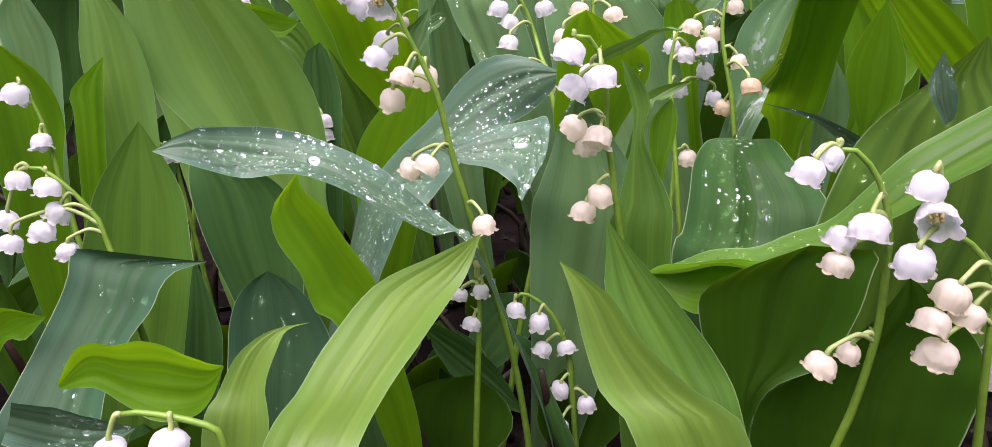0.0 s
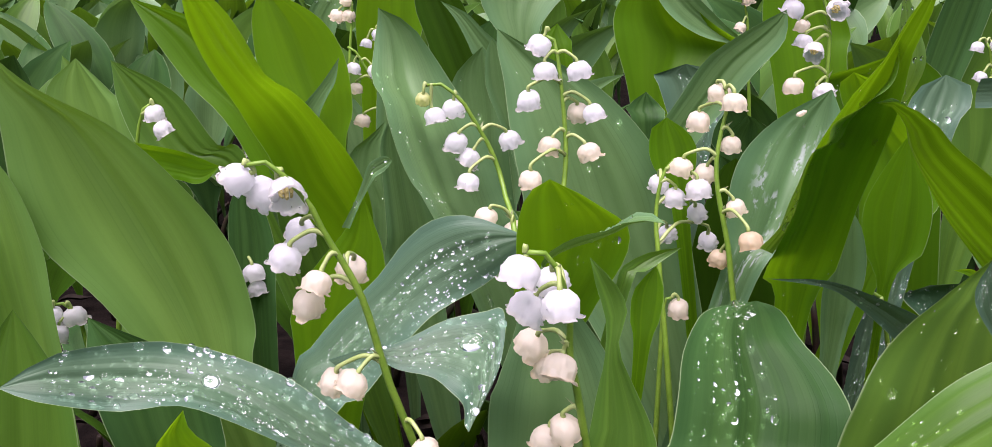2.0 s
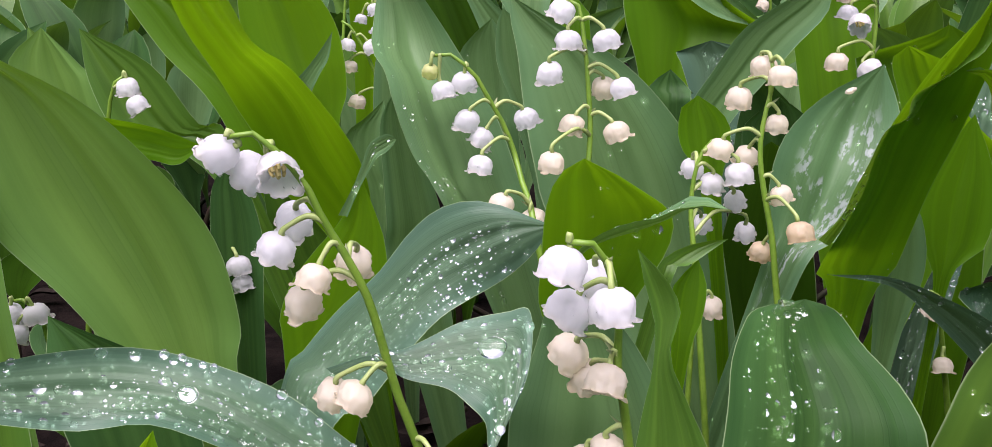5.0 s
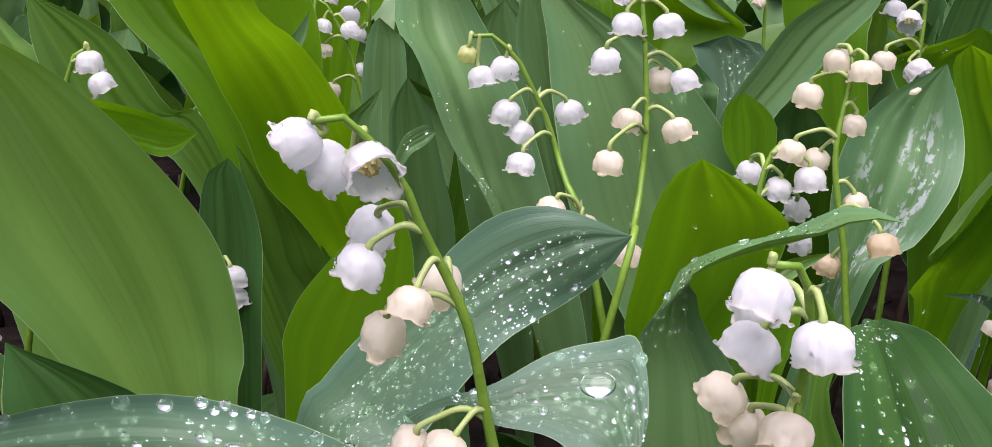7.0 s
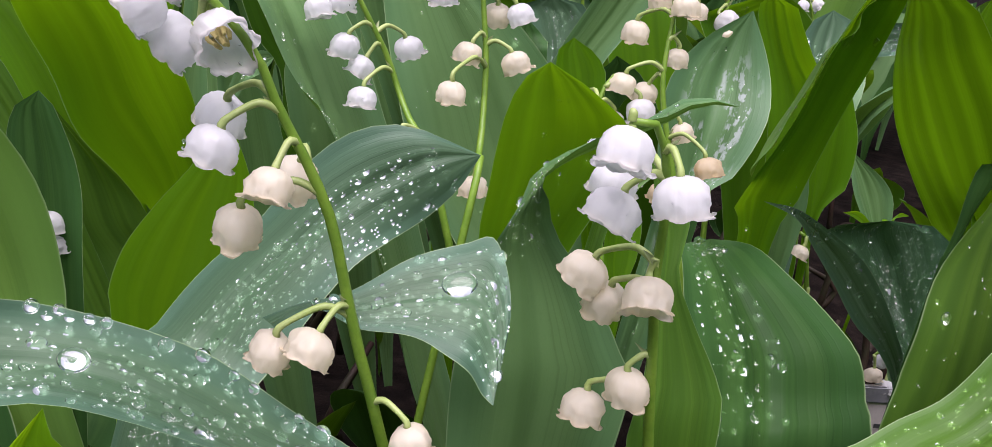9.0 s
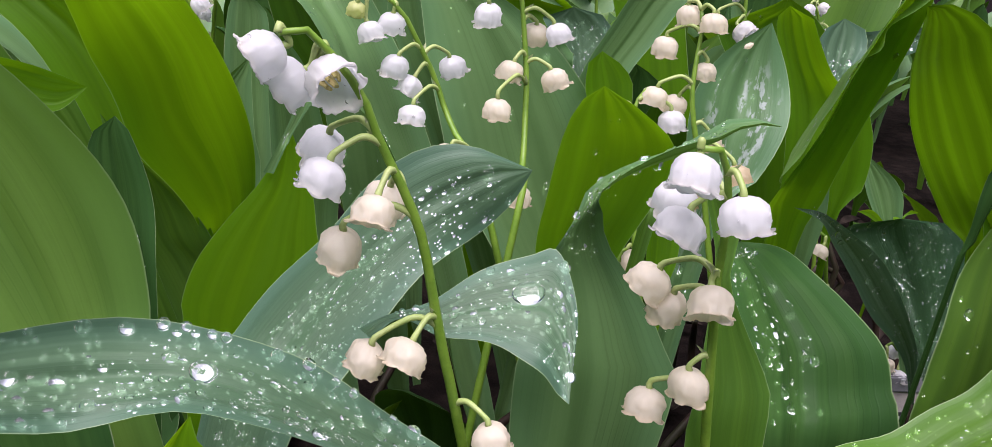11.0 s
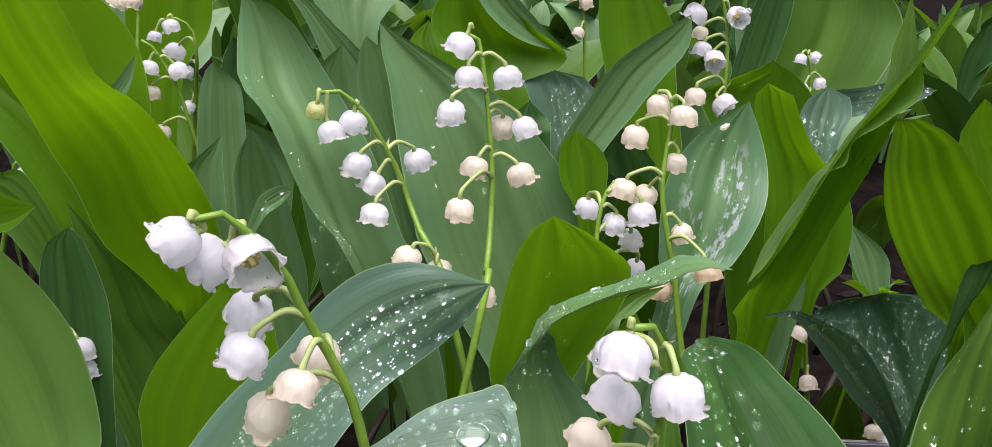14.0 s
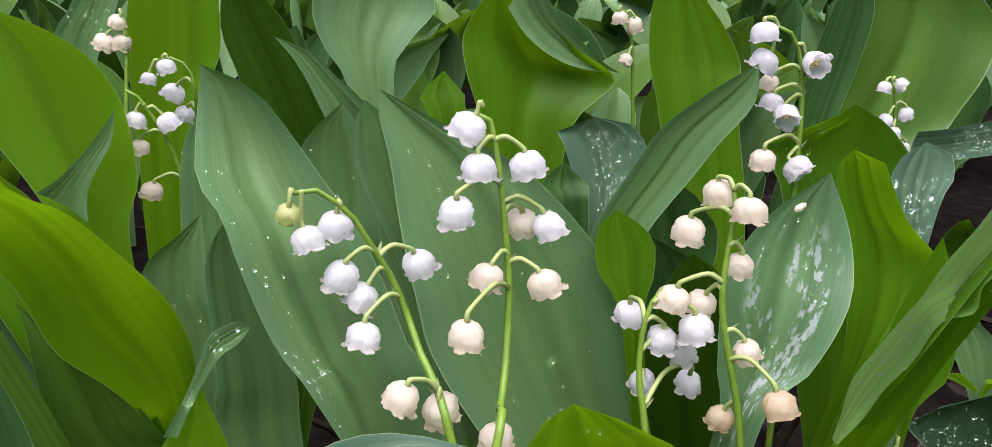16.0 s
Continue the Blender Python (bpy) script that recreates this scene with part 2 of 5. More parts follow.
WATER, _n, _l = material("water")
_g = node(_n, "ShaderNodeBsdfPrincipled", Roughness=0.0, IOR=1.333)
_g.inputs["Base Color"].default_value = (0.97, 0.98, 0.99, 1)
_g.inputs["Transmission Weight"].default_value = 1.0
_l.new(_g.outputs[0], _n.new("ShaderNodeOutputMaterial").inputs[0])
# a grey metal foot under each bead puts the silvery glint into it
BEAD_GLINT, _n, _l = material("bead_glint")
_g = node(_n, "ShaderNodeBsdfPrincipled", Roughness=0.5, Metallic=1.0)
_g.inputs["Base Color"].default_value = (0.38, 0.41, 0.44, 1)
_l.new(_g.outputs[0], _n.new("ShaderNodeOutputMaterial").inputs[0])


# ---- small builders ----
def mesh_object(name, verts, faces, mat, parent=None, uvs=None, label=""):
    """One smooth mesh object from computed vertices."""
    me = bpy.data.meshes.new(name)
    me.from_pydata([tuple(v) for v in verts], [], faces)
    if uvs is not None:
        lay = me.uv_layers.new(name="UVMap")
        idx = np.empty(len(me.loops), dtype=np.int32)
        me.loops.foreach_get("vertex_index", idx)
        lay.data.foreach_set("uv", np.asarray(uvs, dtype=np.float32)[idx].ravel())
    me.materials.append(mat)
    me.polygons.foreach_set("use_smooth", [True] * len(me.polygons))
    me.update()
    ob = new(name, me)
    if parent is not None:
        ob.parent = parent
        ob.matrix_parent_inverse = parent.matrix_basis.inverted()
    return tagged(ob, label)


def spline(points, count):
    """Catmull-Rom curve through rows of numbers, evenly spread by length of the first three."""
    p = np.asarray(points, dtype=float)
    p = np.vstack([2 * p[0] - p[1], p, 2 * p[-1] - p[-2]])
    fine = []
    for i in range(1, len(p) - 2):
        for s in np.linspace(0, 1, 12, endpoint=False):
            a, b, c, d = p[i - 1], p[i], p[i + 1], p[i + 2]
            fine.append(0.5 * (2 * b + (c - a) * s + (2 * a - 5 * b + 4 * c - d) * s * s + (3 * b - a - 3 * c + d) * s ** 3))
    fine.append(p[-2])
    fine = np.array(fine)
    way = np.concatenate([[0], np.cumsum(np.linalg.norm(np.diff(fine[:, :3], axis=0), axis=1))])
    at = np.linspace(0, way[-1], count)
    return np.stack([np.interp(at, way, fine[:, k]) for k in range(fine.shape[1])], axis=1)


def unit(v):
    return v / (np.linalg.norm(v) + 1e-12)


def tube(points, radii, count=20, sides=8):
    """A round, tapering sweep: vertices and faces."""
    c = spline(points, count)
    r = np.interp(np.linspace(0, 1, count), np.linspace(0, 1, len(radii)), radii)
    verts, faces = [], []
    side = None
    for i in range(count):
        t = unit(c[min(i + 1, count - 1)] - c[max(i - 1, 0)])
        if side is None:
            side = unit(np.cross(t, (0.3, 0.9, 0.2)))
        side = unit(side - t * side.dot(t))
        up = np.cross(t, side)
        for k in range(sides):
            a = 2 * math.pi * k / sides
            verts.append(c[i] + r[i] * (math.cos(a) * side + math.sin(a) * up))
    for i in range(count - 1):
        for k in range(sides):
            a, b = i * sides + k, i * sides + (k + 1) % sides
            faces.append((a, b, b + sides, a + sides))
    faces.append(tuple(range(sides))[::-1])
    faces.append(tuple(range((count - 1) * sides, count * sides)))
    return verts, faces


# ---- leaves ----
def blade(stations, cup, seed, nu=46, nv=28):
    """A leaf blade from its base to its tip. stations: centre and half breadth, both as vectors in millimetres. cup: depth of the hollow."""
    rng = np.random.RandomState(seed)
    s = spline(np.asarray(stations, dtype=float) / 1000, nu)
    c, h = s[:, :3], s[:, 3:]
    ph = rng.uniform(0, 6.28, 8)
    norm = np.zeros((nu, 3))
    for i in range(nu):
        t = unit(c[min(i + 1, nu - 1)] - c[max(i - 1, 0)])
        nrm = unit(np.cross(t, h[i])) if np.linalg.norm(h[i]) > 1e-6 else norm[i - 1]
        if i and nrm.dot(norm[i - 1]) < 0:
            nrm = -nrm
        elif i == 0 and nrm.dot((0, -0.8, 0.6)) < 0:
            nrm = -nrm
        norm[i] = nrm
    flip = -1.0 if norm[nu // 2:].mean(axis=0).dot((0, -0.8, 0.6)) < 0 else 1.0
    w = np.linalg.norm(h, axis=1)[:, None]
    v = np.linspace(0, 1, nu)[:, None]
    q = np.linspace(-1, 1, nv + 1)[None, :]
    broad = np.minimum(1, w / 0.012)
    # the hollow, a soft keel along the midrib, edges that roll and ruffle, pleats between the veins
    lift = cup * 2 * w * (q * q - 0.45) - 0.05 * w * np.exp(-(q / 0.12) ** 2)
    lift = lift + w * np.abs(q) ** 3 * (0.045 * np.sin(7 * v + ph[0] + q) + 0.028 * np.sin(17 * v + ph[1] + 2.5 * np.sign(q)) + 0.012 * np.sin(37 * v + ph[4] + 2 * np.sign(q)))
    lift = lift + 0.035 * w * np.sin(4.5 * v + ph[3] + 1.2 * q) * (1 - q * q)
    pleat = 0.00019 * np.sin(q * 7 + ph[2]) + 0.00012 * np.sin(q * 15 + ph[0] + 2 * v) + 0.00007 * np.sin(q * 27 + ph[5] + 1.5 * v) + 0.00004 * np.sin(q * 44 + ph[6] + 3 * v)
    lift = lift + pleat * broad * np.minimum(1, 2.2 * (1 - np.abs(q)) + 0.15)
    out = 1 + 0.010 * np.sin(17 * v + ph[1] + 3 * q) + 0.012 * np.sin(9 * v + ph[7] + q)
    grid = c[:, None, :] + (q * out)[:, :, None] * h[:, None, :] + flip * lift[:, :, None] * norm[:, None, :]
    return grid, norm * flip


def blade_faces(nu, nv):
    return [(i * (nv + 1) + k, i * (nv + 1) + k + 1, (i + 1) * (nv + 1) + k + 1, (i + 1) * (nv + 1) + k) for i in range(nu - 1) for k in range(nv)]


LEAF_LABEL = {"lit_green": "yellow-green leaf blade with light put into its colour", "grass": "fresh grass-green leaf blade", "barred": "grass-green leaf blade with dark lengthwise bars", "deep": "deep green leaf blade, the shade put into its colour", "mid_green": "mid-green parallel-veined leaf blade", "waxy": "waxy blue-green leaf blade",
              "dim_green": "dark green leaf blade with darker bands", "bedewed": "pale blue-green leaf blade wet with rain", "slate": "dark blue-green leaf blade wet with rain",
              "pale": "pale green leaf blade with raised veins", "lime": "bright yellow-green leaf blade, light through it put into the colour", "broad": "broad light green leaf blade, light and sheen put into its colour", "banded": "green leaf blade with dark lengthwise bands", "marked": "blue-green leaf blade with white dried marks"}
PLANTS, COUNT = {}, [0]


def plant(key, x, y):
    ob = new("lily_of_the_valley")
    ob.empty_display_size = 0.02
    ob.matrix_basis = pose(x / 1000, y / 1000, 0)
    tagged(ob, "lily of the valley plant with broad green leaves", "plant", "lily of the valley bed")
    PLANTS[key] = ob
    return ob


def drop_cap(centre, normal, along, r, tall, long, rings=5, seg=10):
    """A bead of water: flattened dome with a closed foot."""
    side = unit(np.cross(normal, along))
    along = np.cross(side, normal)
    verts, faces = [], []
    for j in range(rings):
        a = -0.85 + (math.pi / 2 + 0.85) * j / rings
        for k in range(seg):
            b = 2 * math.pi * k / seg
            verts.append(centre + r * math.cos(a) * (long * math.cos(b) * along + math.sin(b) * side) + normal * (r * tall * (math.sin(a) + 0.75) + 0.00004))
    verts.append(centre + normal * (r * tall * 1.75 + 0.00004))
    for j in range(rings - 1):
        for k in range(seg):
            p, q = j * seg + k, j * seg + (k + 1) % seg
            faces.append((p, q, q + seg, p + seg))
    for k in range(seg):
        faces.append(((rings - 1) * seg + k, (rings - 1) * seg + (k + 1) % seg, rings * seg))
    faces.append(tuple(range(seg))[::-1])
    return verts, faces


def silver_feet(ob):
    """Set the glint material on each bead's foot: faces with more than four corners."""
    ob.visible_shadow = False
    ob.data.materials.append(BEAD_GLINT)
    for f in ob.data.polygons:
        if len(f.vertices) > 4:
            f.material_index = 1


def leaf(key, tone, stations, cup, wet=0, where=(0.05, 0.95, 0.3, 0.94), big=(), bead_size=1.0):
    """A leaf of the plant key. wet: how many rain beads lie on it; where: the part of its breadth and length that they cover; big: (u, v, millimetres, stretch) of single large beads."""
    COUNT[0] += 1
    rng = np.random.RandomState(COUNT[0] * 7 + 3)
    nu, nv = 46, 28
    if stations[0][2] < 0:
        # the blade narrows to its stem near the ground
        stations = [(x, y, z, *(k * min(1.0, 0.42 + 0.58 * max(0.0, z) / 58) for k in (a, b, c))) for x, y, z, a, b, c in stations]
    grid, norm = blade(stations, cup, COUNT[0], nu, nv)
    uvs = [(k / nv, i / (nu - 1)) for i in range(nu) for k in range(nv + 1)]
    ob = mesh_object("leaf", grid.reshape(-1, 3), blade_faces(nu, nv), LEAF[tone], PLANTS[key], uvs, LEAF_LABEL[tone])
    tall_side = 1.0 if norm[nu // 2:].mean(axis=0).dot((0, -0.5, 0.85)) > 0 else -1.0

    def bead(u, v, r, tall, long, rings=5, seg=10):
        i, k = min(int(v * (nu - 1)), nu - 2), min(int(u * nv), nv - 1)
        fi, fk = v * (nu - 1) - i, u * nv - k
        a, b, c, d = grid[i, k], grid[i, k + 1], grid[i + 1, k], grid[i + 1, k + 1]
        p = (a * (1 - fk) + b * fk) * (1 - fi) + (c * (1 - fk) + d * fk) * fi
        if any(np.linalg.norm(p - q) < 0.95 * (r + s) for q, s in lying):
            return [], []
        lying.append((p, r * (long + 1) / 2))
        nrm = unit(np.cross(b - a, c - a))
        if nrm.dot(norm[i]) < 0:
            nrm = -nrm
        return drop_cap(p - 0.00005 * nrm, nrm * tall_side, unit(c - a), r, tall, long, rings, seg)

    lying = []
    for u, v, size, long in big:
        a, f = bead(u, v, size / 2000, 0.45, long, 8, 24)
        w = mesh_object("water_drop", a, f, WATER)
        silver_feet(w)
        tagged(w, "large clear rain drop resting on a leaf", "water drop", "rain drops")
    if wet:
        verts, faces = [], []
        lo, hi = np.array(where[::2]), np.array(where[1::2])
        spots = rng.uniform(lo + 0.1 * (hi - lo), hi - 0.1 * (hi - lo), (9, 2))
        for j in range(int(3.4 * wet)):
            u, v = spots[rng.randint(9)] + rng.normal(0, 0.16, 2) * (hi - lo) if rng.rand() < 0.35 else rng.uniform(lo, hi)
            if not (lo[0] < u < hi[0] and lo[1] < v < hi[1]):
                continue
            r = 0.00012 + 0.00016 * rng.gamma(1.15) * (1.0 if rng.rand() < 0.88 else 1.8)
            a, f = bead(u, v, min(r * bead_size, 0.0012), rng.uniform(0.6, 0.9), rng.uniform(0.95, 1.3))
            faces += [tuple(x + len(verts) for x in q) for q in f]
            verts += a
        if verts:
            w = mesh_object("water_drops", verts, faces, WATER)
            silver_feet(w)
            tagged(w, "small clear rain drops scattered over a leaf", "water drops", "rain drops", "stuff")
    return ob


# ---- flowers ----
def bell_mesh(name, mat, seed, flare=1.0):
    """A nodding bell, 1 unit in radius, hanging from the origin: six lobes with recurved tips, a wall with thickness."""
    rng = np.random.RandomState(seed)
    seg = 48
    prof = [(0.0, 0.0, 0), (0.30, -0.02, 0), (0.58, -0.12, 0), (0.80, -0.31, 0), (0.90, -0.48, 0), (0.955, -0.66, 0), (0.985, -0.85, 0), (0.98, -1.0, 0), (0.965, -1.14, 0.1), (0.945, -1.32, 0.5), (0.95, -1.44, 1.0)]
    lobe = [(1.00, -1.52, 0.945, -1.43), (1.07, -1.60, 0.94, -1.42), (1.15, -1.63, 0.935, -1.405), (1.22, -1.60, 0.93, -1.395), (1.26, -1.53, 0.93, -1.39), (1.24, -1.47, 0.935, -1.392)]
    ph = rng.uniform(0, 6.28, 6)
    lobe_size = rng.uniform(0.25, 1.35, 6)
    rows = []
    for r, z, _ in prof:
        rows.append([(r, z)] * seg)
    for a, b, c, d in lobe:
        row = []
        for k in range(seg):
            th = 6 * k / seg
            j = int(th + 0.5) % 6
            f = max(0.0, math.cos(math.pi * (th - round(th)))) ** 0.7 * flare * lobe_size[j]
            row.append((c + (a - c) * f, d + (b - d) * f))
        rows.append(row)
    verts, faces = [], []
    for j, row in enumerate(rows):
        for k, (r, z) in enumerate(row):
            th = 2 * math.pi * k / seg
            p = (2.2 * math.cos(th) + seed, 2.2 * math.sin(th), 2.6 * z)
            dent = 1 + 0.05 * math.sin(2 * th + ph[0]) + 0.035 * math.sin(3 * th + ph[1]) * min(1, -z) + 0.06 * math.cos(6 * th) * max(0, min(1, (-z - 0.3))) + 0.09 * noise.noise(p) + 0.085 * noise.noise([2.6 * q for q in p]) + 0.06 * noise.noise([5.0 * q for q in p]) - 0.085 * math.exp(-((6 * k / seg + 0.5) % 1 - 0.5) ** 2 / 0.012) * max(0, min(1, (-z - 0.25) * 1.5)) * (0.4 + 0.6 * abs(math.sin(k + ph[3])))
            verts.append((r * dent * math.cos(th), r * dent * math.sin(th), z + 0.06 * math.sin(th + ph[2]) * r + 0.07 * noise.noise((4 * th, 3 * z, seed)) * r))
    for j in range(len(rows) - 1):
        for k in range(seg):
            a, b = j * seg + k, j * seg + (k + 1) % seg
            faces.append((a, b, b + seg, a + seg))
    me = bpy.data.meshes.new(name)
    me.from_pydata(verts, [], faces)
    me.materials.append(mat)
    me.polygons.foreach_set("use_smooth", [True] * len(me.polygons))
    me.update()
    return me


BELLS = {t: [bell_mesh("bell", PETAL[t], 10 * i + j, {"w": 0.85, "c": 0.65, "t": 0.6, "b": 0.1}[t]) for j in range(8)] for i, t in enumerate("wctb")}
BELL_LABEL = {"w": "white waxy bell flower", "c": "cream ageing bell flower", "t": "tan fading bell flower", "b": "closed yellow-green bud"}
R_BELL = 0.0035


def stamen_mesh():
    """Pistil and six anthers inside a bell, same unit as the bell."""
    verts, faces = [], []
    jobs = [([(0, 0, -0.2), (0, 0, -0.7), (0, 0, -1.15)], [0.16, 0.14, 0.08])]
    for k in range(6):
        c, s = math.cos(k * math.pi / 3), math.sin(k * math.pi / 3)
        jobs.append(([(0.3 * c, 0.3 * s, -0.25), (0.36 * c, 0.36 * s, -0.6), (0.26 * c, 0.26 * s, -0.95)], [0.05, 0.10, 0.07]))
    for pts, rad in jobs:
        v, f = tube(pts, rad, 6, 6)
        faces += [tuple(x + len(verts) for x in q) for q in f]
        verts += v
    me = bpy.data.meshes.new("flower_centre")
    me.from_pydata([tuple(v) for v in verts], [], faces)
    me.materials.append(STAMEN)
    return me


STAMENS = stamen_mesh()


def stalk(key, stem, bells):
    """A flower stalk of the plant key. stem: points from its top down, in millimetres; bells: centre, size, tone, how far it faces out, and how far its mouth points sideways."""
    rng = np.random.RandomState(500 + len(bpy.data.objects))
    s = np.asarray(stem, dtype=float) / 1000
    v, f = tube(s, [0.0005, 0.0008, 0.00095, 0.0010, 0.0011, 0.0012], 44, 9)
    top = mesh_object("flower_stalk", v, f, STEM, PLANTS[key], None, "arching green flower stalk with hanging bells")
    PLANTS[key]["label"] = "lily of the valley plant with broad leaves and nodding bell flowers"
    fine = spline(s, 120)
    for rank, (x, y, z, size, tone, face, *aside) in enumerate(bells):
        c = np.array((x, y, z)) / 1000
        r = R_BELL * size
        near = fine[np.argmin(np.linalg.norm(fine[:, :2] - c[:2], axis=1) + 1.2 * np.abs(fine[:, 2] - (c[2] + 0.9 * r + 0.0015)))]
        away = c - near
        away[2] = 0
        away = unit(away + 1e-6)
        lean = 0.10 + 0.40 * rng.rand()
        axis = unit(np.array((0, 0, 1.0)) - away * lean + np.array((rng.normal(0, 0.16), rng.normal(-0.04, 0.12), 0)) + np.array((-0.15, 1.25, -0.75)) * face + np.array((1.0, 0.0, -0.35)) * sum(aside))
        ob = new("bell", BELLS[tone][rng.randint(8)])
        q = Vector((0, 0, 1)).rotation_difference(Vector(axis))
        tip = c + axis * r * 0.86
        ob.parent = top
        ob.matrix_basis = Matrix.LocRotScale(Vector(tip), q, Vector((r * rng.uniform(0.96, 1.05), r * rng.uniform(0.96, 1.05), r * rng.uniform(0.93, 1.03)))) @ Matrix.Rotation(rng.uniform(0, 6.28), 4, "Z")
        tagged(ob, BELL_LABEL[tone])
        if tone != "b" and face > 0.3:
            st = new("flower_centre", STAMENS)
            st.parent = top
            st.matrix_basis = ob.matrix_basis
            tagged(st, "pale yellow stamens")
        if tone == "w":
            verts, faces = [], []
            for _ in range(9):
                th, k = rng.uniform(0, 6.28), rng.uniform(0.35, 1.25)
                n3 = Vector((math.cos(th), math.sin(th), 0.6 - 0.75 * k)).normalized()
                p3 = ob.matrix_basis @ Vector((0.97 * math.cos(th) * min(1, 0.55 + 0.45 * k), 0.97 * math.sin(th) * min(1, 0.55 + 0.45 * k), -k))
                nn = np.array(q @ n3)
                va, fa = drop_cap(np.array(p3), nn, unit(np.cross(nn, (0.3, 0.2, 0.9))), rng.uniform(0.00012, 0.00032), 0.7, 1.1)
                faces += [tuple(x + len(verts) for x in g) for g in fa]
                verts += va
            wet = mesh_object("water_film", verts, faces, WATER, top)
        high = max(0.0022, 0.35 * np.linalg.norm(tip - near))
        mid = near * 0.55 + tip * 0.45 + np.array((0, 0, high * 0.75))
        v, f = tube([near, near * 0.8 + tip * 0.2 + np.array((0, 0, high * 0.5)), mid, tip + axis * high * 0.42, tip - axis * 0.0002], [0.00062, 0.00058, 0.00052, 0.00048, 0.00062], 16, 7)
        mesh_object("pedicel", v, f, PEDICEL, top)
        if rng.rand() < 0.2 or rank < 3:
            continue
        # a small membranous bract where the pedicel leaves the stalk
        a = unit(away * rng.uniform(0.3, 1.0) + np.array((rng.normal(0, 0.25), rng.normal(-0.1, 0.2), 1.0)))
        b = unit(np.cross(a, (0.2, 1, 0.1))) * 0.5
        sts = [(*(near * 1000), *(b * 0.8)), (*(near * 1000 + a * 1.1), *b), (*(near * 1000 + a * 2.2 + away * 0.3), *(b * 0.6)), (*(near * 1000 + a * rng.uniform(2.8, 4.0) + away * 0.6), 0, 0, 0)]
        g, _ = blade(sts, 0.25, 3, 8, 4)
        mesh_object("bract", g.reshape(-1, 3), blade_faces(8, 4), BRACT, top, [(k / 4, i / 7) for i in range(8) for k in range(5)])
    return top


# ---- ground ----
def ground():
    n, verts, faces = 70, [], []
    for i in range(n + 1):
        for j in range(n + 1):
            a, b = 2 * i / n - 1, 2 * j / n - 1
            x, y = (0.9 * a + 200 * a ** 9), 0.4 + (0.9 * b + 200 * b ** 9)
            fall = 1.0 if abs(a) < 0.8 and abs(b) < 0.8 else 0.0
            z = fall * (0.010 * (noise.noise((x * 14, y * 14, 0)) + 0.5 * noise.noise((x * 45, y * 45, 3))) - 0.004)
            verts.append((x, y, z))
    for i in range(n):
        for j in range(n):
            a = i * (n + 1) + j
            faces.append((a, a + n + 1, a + n + 2, a + 1))
    return tagged(mesh_object("ground", verts, faces, SOIL), "garden soil under the plants, darkened to hold their shade", "soil", "", "structure")


ground()

plant('b', -15, 251)
leaf('b', 'broad', [(-55,282,-4,7,0,1), (-61,283,41,11,0,2), (-74,285,91,14,0,2), (-80,286,113,22,0,-3), (-88,286,134,27,0,-1), (-96,286,153,24,0,-1), (-105,286,171,16,0,-2), (-116,285,182,6,0,-1), (-120,284,191,0,0,0)], 0.1)
leaf('b', 'bedewed', [(24,222,-4,0,-1,0), (15,221,47,0,-2,0), (-6,218,104,-1,-2,1), (-14,217,109,-3,-5,1), (-26,217,117,-4,-7,1), (-38,218,125,-5,-8,0), (-50,219,130,-4,-7,-2), (-63,218,132,-3,-6,-5), (-74,213,135,-1,-5,-4), (-80,209,137,-1,-3,-3), (-87,207,136,0,0,0)], 0.08, wet=240, where=(0.05, 0.95, 0.56, 0.96), bead_size=1.4, big=[(0.039, 0.492, 2.1, 1.1), (0.058, 0.522, 1.0, 1.1), (0.052, 0.568, 1.0, 1.1), (0.038, 0.591, 1.6, 1.1), (0.082, 0.627, 1.6, 1.1), (0.037, 0.659, 1.6, 1.1), (0.084, 0.674, 1.6, 1.1), (0.043, 0.717, 1.6, 1.1), (0.027, 0.742, 2.1, 1.1), (0.06, 0.764, 2.1, 1.1), (0.042, 0.809, 1.6, 1.1), (0.021, 0.826, 1.6, 1.1), (0.088, 0.86, 2.1, 1.1), (0.054, 0.886, 2.1, 1.1), (0.033, 0.916, 1.0, 1.1), (0.026, 0.949, 1.6, 1.1), (0.45, 0.8, 3.4, 1.2), (0.35, 0.66, 2.2, 1.2), (0.6, 0.72, 2.0, 1.1), (0.25, 0.58, 2.0, 1), (0.5, 0.9, 2.4, 1.3), (0.04, 0.62, 2.2, 1), (0.03, 0.66, 1.6, 1), (0.04, 0.7, 1.8, 1), (0.03, 0.76, 2.3, 1), (0.04, 0.8, 1.7, 1), (0.03, 0.84, 2.0, 1), (0.05, 0.88, 1.6, 1), (0.9, 0.74, 1.8, 1.2), (0.88, 0.66, 1.6, 1)])

